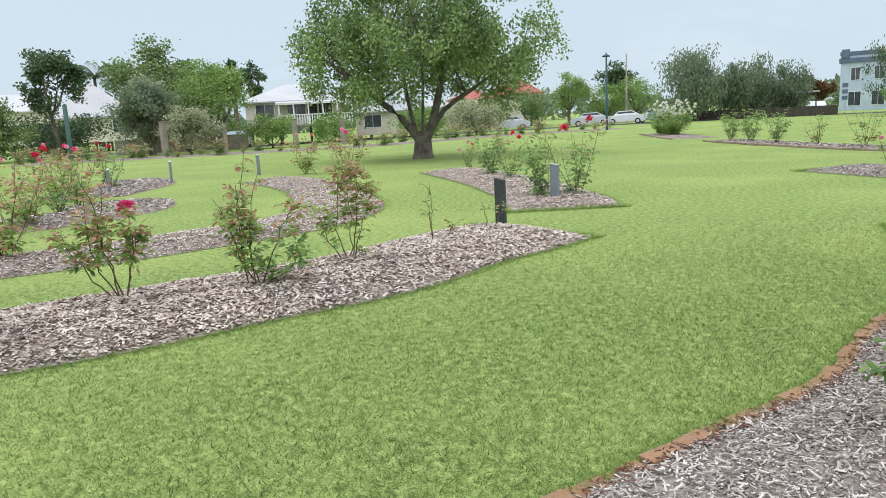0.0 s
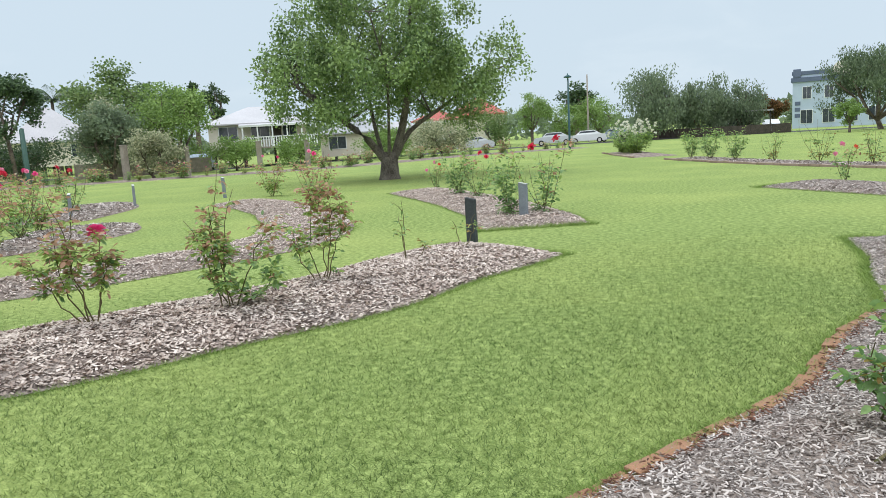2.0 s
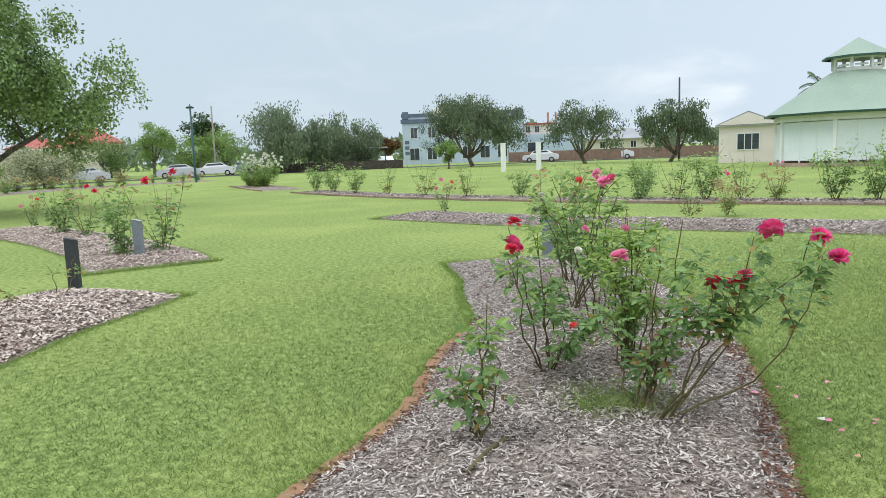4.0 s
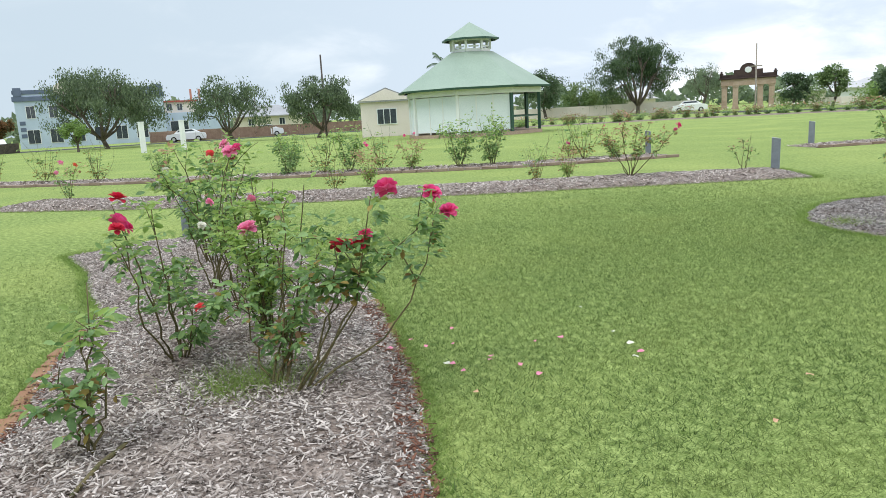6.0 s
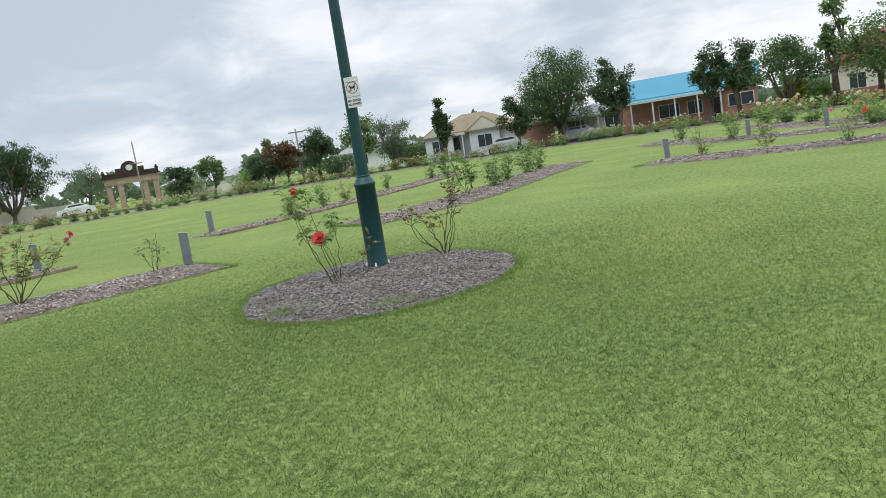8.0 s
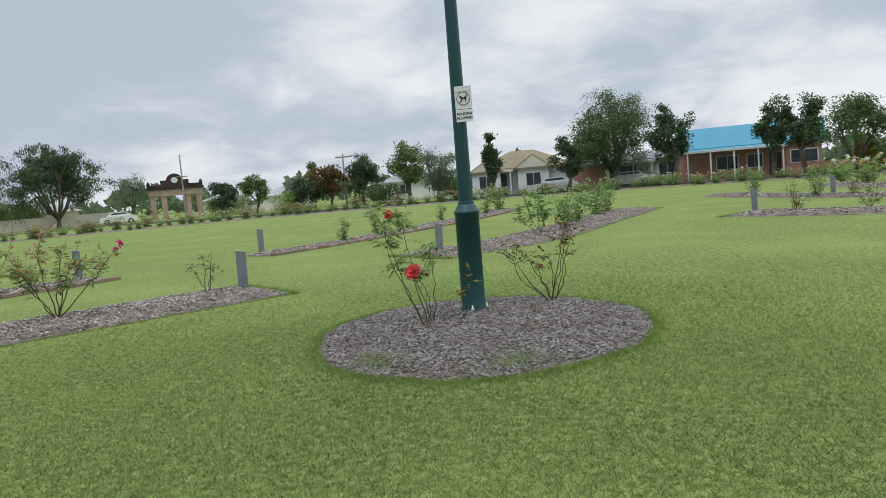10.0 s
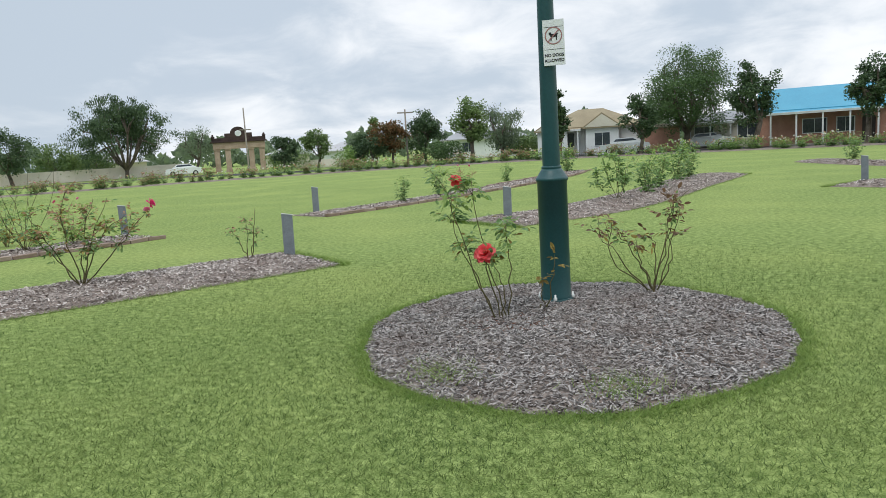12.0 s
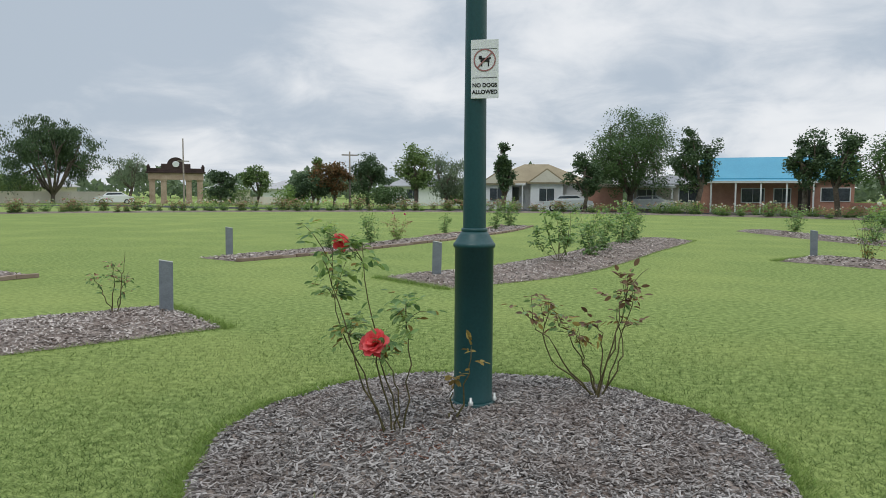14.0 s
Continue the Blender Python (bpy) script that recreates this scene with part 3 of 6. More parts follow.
def rose(name, base, shoots, seed, leaf_mats, per_shoot, leaf, flowers=(), label="", bare=0.35, r0=0.008, green=False, group="rose bushes", twigs=2, sprays=5, coarse=False):
    """A rose bush. shoots: tips of its canes relative to the base. flowers: (dx, dy, dz, kind, size)."""
    rng = np.random.RandomState(seed)
    ob = thing(name, pose(*base), label, "rose bush", group)
    cv, cf = [], []
    spots, dirs = [], []
    for sh in shoots:
        tip = np.array(sh, float)
        bend = rng.normal(0, 0.07, 3) * np.linalg.norm(tip)
        start = rng.normal(0, 0.025, 3) * np.array([1, 1, 0])
        line = [start + np.array([0, 0, -0.05])]
        for t in np.linspace(0.12, 1, 4 if coarse else 9):
            flat_t = t ** 0.75
            line.append(start + tip * np.array([flat_t, flat_t, t]) + bend * math.sin(t * math.pi) + rng.normal(0, 0.012, 3))
        tube(cv, cf, line, np.linspace(r0, r0 * 0.35, len(line)), 3 if coarse else 5)
        stems = [line]
        for k in range(twigs):
            j = rng.randint(int(len(line) * max(0.34, bare * 0.85)), len(line) - 1) if not coarse else rng.randint(len(line) // 3, len(line) - 1)
            o = line[j]
            out = rng.normal(0, 1, 3) * np.array([1, 1, 0.3]) + np.array([0, 0, 0.8])
            out *= rng.uniform(0.12, 0.30) * np.linalg.norm(tip) / np.linalg.norm(out)
            tw = [o + out * q + np.array([0, 0, 0.03 * math.sin(q * 3)]) for q in ((0, 0.5, 1) if coarse else (0, 0.35, 0.7, 1))]
            tube(cv, cf, tw, np.linspace(r0 * 0.5, r0 * 0.25, len(tw)), 3 if coarse else 4)
            stems.append(tw)
        for k in range(per_shoot):
            st = stems[rng.randint(len(stems))]
            q = bare + (1 - bare) * rng.rand() if st is line else rng.rand()
            f = q * (len(st) - 1)
            i = min(int(f), len(st) - 2)
            o = st[i] + (st[i + 1] - st[i]) * (f - i)
            out = rng.normal(0, 1, 3) * np.array([1, 1, 0.4])
            out /= np.linalg.norm(out)
            # a compound leaf: leaflets on a short stalk
            reach = leaf * rng.uniform(1.2, 2.4)
            for m in range(sprays):
                side = np.cross(out, [0, 0, 1]) * (1 if m % 2 else -1)
                q2 = (m // 2 + 1) / (sprays // 2 + 1)
                spots.append(o + out * reach * q2 + np.array([0, 0, 0.15 * reach * q2]))
                dirs.append(out * 0.6 + side * (0.9 if m < sprays - 1 else 0) + np.array([0, 0, rng.uniform(-0.5, 0.2)]))
    part("stem", mesh("stem", cv, cf, CANE_GREEN if green else CANE, True), ob)
    spots, dirs = np.array(spots), np.array(dirs)
    # the last kinds of leaf sit towards the tips
    high = spots[:, 2] / max(spots[:, 2].max(), 0.01) + rng.normal(0, 0.35, len(spots))
    pick = np.argsort(np.argsort(high)) / len(spots)
    lo = 0
    for mat, share in leaf_mats:
        k = (pick >= lo) & (pick < lo + share)
        lo += share
        if k.sum():
            part("foliage", leaves_mesh("foliage", spots[k], leaf * rng.uniform(0.7, 1.25, k.sum()), dirs[k], mat, rng), ob)
    for i, (dx, dy, dz, kind, size) in enumerate(flowers):
        part("flower", flower_mesh(size * 1.25, kind, seed * 50 + i, coarse), ob, kind + " rose bloom", pose(dx, dy, dz, rng.uniform(-50, 50), rng.uniform(-50, 50), rng.uniform(0, 360)))
    return ob


def shoots(n, high, wide, seed):
    rng = random.Random(seed)
    return [(wide * rng.uniform(0.35, 1) * math.cos(2 * math.pi * (i + rng.random() * 0.6) / n), wide * rng.uniform(0.35, 1) * math.sin(2 * math.pi * (i + rng.random() * 0.6) / n), high * rng.uniform(0.6, 1)) for i in range(n)]


MIXED = [(LEAF, 0.6), (LEAF_LIGHT, 0.25), (LEAF_RED, 0.15)]
BRONZE = [(LEAF, 0.12), (LEAF_LIGHT, 0.48), (LEAF_RED, 0.40)]
GREEN = [(LEAF, 0.7), (LEAF_LIGHT, 0.3)]
THIN = [(LEAF_DRY, 0.3), (LEAF, 0.5), (LEAF_LIGHT, 0.2)]

# roses of the bed at the walker's feet
rose("rose_bush", (-2.64, -9.72, 0.09), [(0.45, -0.42, 1.10), (0.42, -0.40, 1.0), (0.10, -0.12, 1.02), (0.02, 0.0, 0.72), (0.5, -0.1, 0.45), (0.60, 0.0, 0.40), (-0.2, 0.15, 0.5)], 11, [(LEAF, 0.75), (LEAF_LIGHT, 0.25)], 26, 0.058,
     [(0.46, -0.42, 1.13, "crimson", 0.08), (0.44, -0.43, 1.0, "magenta", 0.085), (0.39, -0.37, 0.96, "magenta", 0.07), (0.50, -0.46, 0.97, "crimson", 0.07), (0.66, -0.12, 0.48, "red", 0.055)], "open rose bush with clusters of red blooms in bark mulch", bare=0.42)
rose("rose_bush", (-2.5, -9.12, 0.09), [(0.06, -0.10, 0.80), (-0.15, -0.05, 1.02), (0.15, 0.2, 1.0), (-0.25, -0.25, 0.85), (0.0, 0.15, 1.08), (-0.2, 0.1, 0.95), (0.25, 0.1, 0.85), (0.05, 0.0, 1.12), (0.2, -0.15, 0.6), (-0.1, 0.1, 0.6), (0.3, 0.28, 0.7), (0.3, -0.05, 0.75), (0.15, -0.25, 0.8)], 12, [(LEAF, 0.25), (LEAF_LIGHT, 0.75)], 42, 0.047,
     [(0.09, -0.13, 0.81, "pink", 0.115), (-0.28, -0.20, 0.98, "pink", 0.055), (-0.05, -0.38, 0.86, "white", 0.05), (0.03, -0.05, 1.0, "pink", 0.05)], "dense light green rose bush with pink blooms", bare=0.2)
rose("rose_bush", (-1.64, -9.6, 0.09), [(-0.05, 0.27, 1.14), (-0.04, 0.24, 1.0), (-0.10, 0.18, 0.78), (-0.22, -0.02, 0.55), (0.05, 0.16, 0.55), (0.08, 0.3, 0.66)], 13, [(LEAF_RED, 0.04), (LEAF_DRY, 0.06), (LEAF, 0.75), (LEAF_LIGHT, 0.15)], 25, 0.055,
     [], "dark-leaved rose bush with a tall leafy shoot", bare=0.25)
rose("rose_bush", (-1.52, -9.52, 0.09), [(0.22, 0.22, 0.82), (0.33, 0.40, 1.06), (0.26, 0.86, 0.92), (0.22, 0.92, 0.84), (0.3, 0.28, 0.72)], 14, [(LEAF_DRY, 0.06), (LEAF, 0.8), (LEAF_LIGHT, 0.14)], 34, 0.06,
     [(0.20, 0.20, 0.81, "crimson", 0.085), (0.26, 0.29, 0.80, "crimson", 0.11), (0.28, 0.33, 0.86, "magenta", 0.07), (0.35, 0.44, 1.10, "magenta", 0.11), (0.19, 0.92, 1.01, "magenta", 0.11), (0.24, 1.02, 0.89, "magenta", 0.10)], "leaning rose bush with long canes and magenta blooms", bare=0.74, twigs=2)
rose("rose_bush", (-1.60, -10.64, 0.09), [(-0.02, 0.06, 0.66), (-0.14, -0.08, 0.42), (0.02, 0.12, 0.5), (-0.2, 0.18, 0.78), (-0.08, -0.12, 0.3)], 15, [(LEAF_DRY, 0.1), (LEAF, 0.65), (LEAF_LIGHT, 0.25)], 13, 0.064, [], "small sparse rose bush in bark mulch", bare=0.3, twigs=1)
rose("rose_bush", (-3.45, -8.85, 0.09), [(0.0, 0.05, 1.26), (0.06, 0.1, 1.2), (-0.2, 0.1, 1.0), (0.1, -0.1, 0.9), (-0.3, -0.35, 1.1), (0.2, 0.2, 1.0)], 17, [(LEAF, 0.5), (LEAF_LIGHT, 0.5)], 24, 0.058, [(0.03, 0.07, 1.28, "pink", 0.10), (0.06, 0.12, 1.31, "magenta", 0.07), (-0.25, -0.42, 1.06, "white", 0.06)], "tall rose bush with pink blooms at its top", bare=0.4)
rose("rose_bush", (-4.3, -8.6, 0.09), shoots(7, 1.35, 0.45, 15), 15, GREEN, 44, 0.06, [(0.1, 0.2, 1.32, "pink", 0.09), (0.25, 0.1, 1.28, "pink", 0.08), (-0.3, -0.2, 1.12, "white", 0.06), (0.0, 0.3, 1.2, "magenta", 0.07)], "tall light green rose bush with pink blooms", bare=0.3)
rose("rose_bush", (-5.6, -8.0, 0.09), shoots(6, 1.25, 0.4, 16), 16, MIXED, 32, 0.06, [(0.1, 0.1, 1.2, "red", 0.08)], "rose bush with a few red blooms", bare=0.35)

# roses of the round bed
rose("rose_bush", (-0.50, -0.74, 0.05), [(-0.40, 0.02, 0.95), (-0.36, 0.02, 1.2), (-0.21, 0.02, 1.25), (0.0, 0.05, 0.9), (-0.42, 0.0, 0.68), (-0.11, -0.05, 0.58)], 21, [(LEAF_DRY, 0.1), (LEAF, 0.65), (LEAF_LIGHT, 0.25)], 22, 0.06,
     [(-0.35, 0.0, 1.24, "red", 0.105), (-0.11, -0.06, 0.60, "red", 0.16)], "sparse thorny rose bush with two bright red blooms", bare=0.88, twigs=2, r0=0.007)
rose("rose_bush", (0.96, 0.26, 0.05), [(-0.62, 0.0, 0.70), (-0.42, 0.02, 0.74), (-0.36, 0.03, 0.60), (-0.19, 0.05, 0.50), (0.0, 0.02, 0.58), (0.12, 0.0, 0.70), (0.25, 0.02, 0.96), (0.21, 0.0, 0.90), (0.26, 0.05, 0.82)], 22, [(LEAF_DRY, 0.2), (LEAF, 0.2), (LEAF_BRONZE, 0.6)], 7, 0.062,
     [], "almost bare rose bush with bronze leaves", bare=0.86, twigs=1)
rose("rose_seedling", (-0.15, -0.45, 0.06), [(0.1, 0.02, 0.50), (0.05, 0.05, 0.3)], 23, [(LEAF_DRY, 1.0)], 3, 0.06, [], "dying rose shoot with yellow leaves", bare=0.85, twigs=0)

# roses of the high bed
rose("rose_bush", (-2.55, -17.4, 0.13), shoots(8, 1.3, 0.5, 31), 31, BRONZE, 42, 0.066, [(-0.03, 0.03, 0.5, "crimson", 0.12)], "bronze-leaved rose bush with one crimson bloom", bare=0.3)
rose("rose_bush", (-3.72, -16.6, 0.13), [(-0.06, 0.07, 0.82), (0.29, -0.34, 0.7), (0.15, -0.18, 1.22), (-0.12, 0.16, 0.65), (0.0, 0.0, 1.3), (0.2, -0.1, 1.0)], 32, BRONZE, 38, 0.066, [(-0.08, 0.09, 0.84, "magenta", 0.14)], "rose bush with red young leaves and one magenta bloom", bare=0.35)
rose("rose_bush", (-4.23, -15.49, 0.08), [(-0.01, 0.02, 1.42), (0.14, -0.25, 0.95), (-0.2, 0.38, 0.9), (-0.21, 0.4, 0.45), (-0.06, 0.11, 1.2), (0.1, -0.1, 1.05)], 33, [(LEAF, 0.3), (LEAF_LIGHT, 0.45), (LEAF_RED, 0.25)], 46, 0.066, [], "upright rose bush with red tips on mulch", bare=0.3)
rose("rose_bush", (-5.4, -14.96, 0.10), [(0.02, -0.04, 1.15), (-0.09, 0.25, 0.8), (0.09, -0.22, 0.65), (-0.04, 0.1, 1.0), (0.0, 0.0, 0.8)], 34, BRONZE, 42, 0.064, [], "small upright rose bush with bronze leaves", bare=0.25)
rose("rose_bush", (-6.6, -14.28, 0.10), [(0.0, 0.01, 0.78), (0.03, -0.1, 0.6), (-0.06, 0.26, 0.28)], 35, THIN, 7, 0.05, [], "nearly bare young rose bush", bare=0.5, twigs=1)
rose("rose_bush", (-7.6, -13.75, 0.10), [(0.0, 0.2, 0.5), (0.0, -0.1, 0.4)], 36, THIN, 5, 0.05, [], "nearly bare young rose bush", bare=0.5, twigs=1)

# roses of the bed beyond the lawn
rose("rose_bush", (-6.15, 1.67, 0.10), [(0.76, 0.52, 0.92), (-0.04, -0.03, 1.25), (0.37, 0.26, 1.1), (-0.4, -0.31, 0.98), (0.5, 0.35, 0.85), (-0.6, -0.3, 0.9), (0.1, 0.3, 1.1)], 41, [(LEAF, 0.45), (LEAF_DRY, 0.15), (LEAF_LIGHT, 0.15), (LEAF_RED, 0.25)], 36, 0.06, [(0.78, 0.53, 0.98, "magenta", 0.12), (0.74, 0.5, 0.90, "pink", 0.08)], "spreading rose bush with a magenta bloom", bare=0.35, r0=0.01)
rose("rose_bush", (-4.63, 3.57, 0.09), [(0.11, 0.06, 0.75), (-0.16, -0.09, 0.42), (0.16, 0.08, 0.5), (0.05, 0, 0.6)], 42, [(LEAF, 0.7), (LEAF_RED, 0.3)], 9, 0.05, [], "small thin rose bush beside a bollard", bare=0.3)
rose("rose_bush", (1.77, 10.76, 0.10), [(-0.4, 0.04, 1.15), (0.21, -0.02, 1.12), (-0.6, 0.06, 0.75), (0.3, 0.3, 0.8), (-0.1, -0.2, 1.0), (0.1, 0.2, 1.2)], 43, [(LEAF, 0.85), (LEAF_LIGHT, 0.15)], 40, 0.075, [], "leafy green rose bush on mulch", bare=0.35)

# templates that are set out along the beds
TEMPLATE = {
    "green": rose("rose_bush", (3.2, 13.9, 0.09), shoots(7, 1.2, 0.55, 51), 51, [(LEAF, 0.85), (LEAF_LIGHT, 0.15)], 27, 0.09, [], "green rose bush with few leaves", bare=0.35, sprays=3, coarse=True),
    "red": rose("rose_bush", (-16.2, -14.75, 0.09), shoots(7, 1.15, 0.55, 52), 52, MIXED, 22, 0.075, [(0.2, 0.3, 1.0, "crimson", 0.12), (-0.2, 0.1, 1.1, "crimson", 0.12)], "rose bush with dark red blooms", bare=0.35, sprays=3, coarse=True),
    "bronze": rose("rose_bush", (-8.2, -23.4, 0.09), shoots(8, 1.1, 0.55, 53), 53, BRONZE, 28, 0.075, [(0.2, 0.3, 1.05, "magenta", 0.09), (-0.1, -0.2, 1.1, "pink", 0.08)], "bronze-leaved rose bush with pink blooms", bare=0.3, sprays=3, coarse=True),
    "bare": rose("rose_bush", (-11.8, 7.4, 0.05), shoots(8, 1.25, 0.6, 54), 54, THIN, 12, 0.075, [], "open leggy half-bare rose bush", bare=0.5, sprays=3, coarse=True),
    "pink": rose("rose_bush", (-16.8, -5.9, 0.08), shoots(6, 0.85, 0.4, 55), 55, MIXED, 14, 0.07, [(0.3, -0.2, 0.85, "pink", 0.13), (-0.3, 0.3, 0.75, "coral", 0.13), (-0.45, -0.1, 0.6, "pink", 0.1)], "low rose bush with pink blooms", bare=0.4, sprays=3, coarse=True),
    "thick": rose("rose_bush", (-18.4, 1.4, 0.05), shoots(11, 1.35, 0.5, 56), 56, GREEN, 24, 0.08, [], "upright leafy green rose bush", bare=0.3, sprays=3, coarse=True),
    "white": rose("rose_bush", (-42.0, -9.0, 0.05), shoots(18, 1.95, 1.5, 57), 57, [(LEAF_LIGHT, 0.6), (LEAF, 0.4)], 48, 0.13, [(1.3 * math.cos(i * 2.4) * (0.3 + 0.05 * (i % 14)), 1.3 * math.sin(i * 2.4) * (0.3 + 0.05 * (i % 14)), 1.1 + 0.08 * (i % 11), "white", 0.19) for i in range(46)], "large rose bush covered in white blooms", bare=0.1, sprays=3, coarse=True),
    "hedge": rose("rose_bush", (-30.0, 46.2, 0.05), shoots(10, 1.15, 0.8, 58), 58, [(LEAF, 0.55), (LEAF_LIGHT, 0.15), (LEAF_RED, 0.3)], 18, 0.15, [(0.5, 0.2, 1.0, "white", 0.14), (-0.4, -0.3, 0.95, "pink", 0.12)], "rose bush in the border along the park's edge", bare=0.15, sprays=3, coarse=True),
    "hedge_pale": rose("rose_bush", (14.5, 50.8, 0.05), shoots(10, 1.05, 0.8, 59), 59, GREEN, 16, 0.14, [(0.6 * math.cos(i * 2.4), 0.6 * math.sin(i * 2.4), 0.8 + 0.05 * (i % 6), "white" if i % 3 else "peach", 0.15) for i in range(7)], "border rose bush with white and peach blooms", bare=0.15, sprays=3, coarse=True),
}


def plant(kind, x, y, scale, z=0.07):
    scale *= 1.12
    copy_thing(TEMPLATE[kind], pose(x, y, z, 0, 0, (x * 97 + y * 53) % 360) @ Matrix.Scale(scale, 4))


for kind, x, y, scale in (
        ("red", -12.35, -12.85, 1.15), ("green", -11.9, -13.5, 0.9), ("pink", -20.2, -16.6, 0.85), ("green", -17.4, -15.4, 0.95), ("bronze", -15.9, -19.0, 1.15), ("bronze", -21.0, -22.5, 1.05),
        ("bronze", -7.6, -24.2, 1.1), ("bronze", -9.2, -22.9, 1.0), ("red", -10.9, -23.6, 1.1), ("bronze", -12.6, -24.6, 1.1), ("bronze", -14.0, -26.4, 1.15), ("red", -17.0, -27.1, 1.1), ("bronze", -5.9, -20.1, 1.1), ("bronze", -7.0, -23.0, 1.0),
        ("bare", -7.75, 0.6, 0.7), ("bronze", -7.6, 1.5, 0.6), ("bronze", -11.6, -0.9, 0.75), ("bare", -11.2, -2.2, 0.7),
        ("thick", -33.0, -7.2, 0.95), ("thick", -31.2, -6.6, 1.05), ("thick", -29.2, -6.0, 0.9), ("bare", -26.8, -5.1, 0.95), ("bare", -24.6, -4.2, 1.05), ("bare", -22.6, -3.2, 1.0), ("thick", -20.6, -2.0, 0.75), ("bare", -18.9, -0.9, 1.0),
        ("green", -17.0, 0.3, 0.95), ("bare", -16.1, 1.0, 1.05), ("thick", -15.5, 1.5, 1.05), ("bare", -14.7, 2.1, 1.0), ("bronze", -14.0, 2.7, 0.8), ("thick", -12.9, 3.5, 1.05), ("thick", -12.2, 4.2, 1.1), ("bare", -10.4, 6.2, 1.1), ("bronze", -9.9, 7.0, 0.75),
        ("green", -4.2, 14.5, 0.6), ("green", -3.4, 16.7, 0.75), ("bronze", -2.75, 18.2, 0.7), ("green", -1.4, 22.5, 0.6), ("green", 0.6, 25.9, 0.8), ("green", 1.3, 29.0, 1.1),
        ("green", 4.3, 17.0, 1.05), ("green", 2.7, 12.6, 0.9), ("green", 4.9, 18.3, 0.85),
        ("bare", 9.1, 12.2, 0.8), ("bare", 10.6, 11.2, 0.75), ("pink", 11.8, 9.0, 0.9), ("green", 14.0, 8.4, 0.9), ("green", 12.6, 24.5, 0.9), ("green", 12.8, 19.0, 0.9), ("bare", 13.6, 18.0, 0.85),
        ("hedge_pale", 18.2, 19.0, 0.9), ("hedge_pale", 18.6, 26.5, 1.1), ("hedge_pale", 17.9, 22.6, 0.9), ("hedge_pale", 20.4, 15.6, 1.0), ("hedge_pale", 16.0, 14.6, 0.9), ("hedge_pale", 19.6, 31.0, 1.1),
        ("white", -43.6, -9.6, 0.7)):
    plant(kind, x, y, scale)

rng = random.Random(5)
for bed, count, kinds in ((RIM_NORTH, 125, ("hedge", "hedge", "hedge_pale")), (RIM_WEST, 40, ("hedge", "green", "hedge", "bronze"))):
    for i in range(count):
        u = (i + rng.uniform(-0.4, 0.4)) / count
        p = bed.place([min(max(u, 0), 1)], [rng.uniform(-0.7, 0.7)])[0]
        kind = rng.choice(kinds)
        if bed is RIM_NORTH and u > 0.62:
            kind = "hedge_pale"
        plant(kind, p[0], p[1], rng.uniform(0.45, 0.9), p[2] - 0.02)


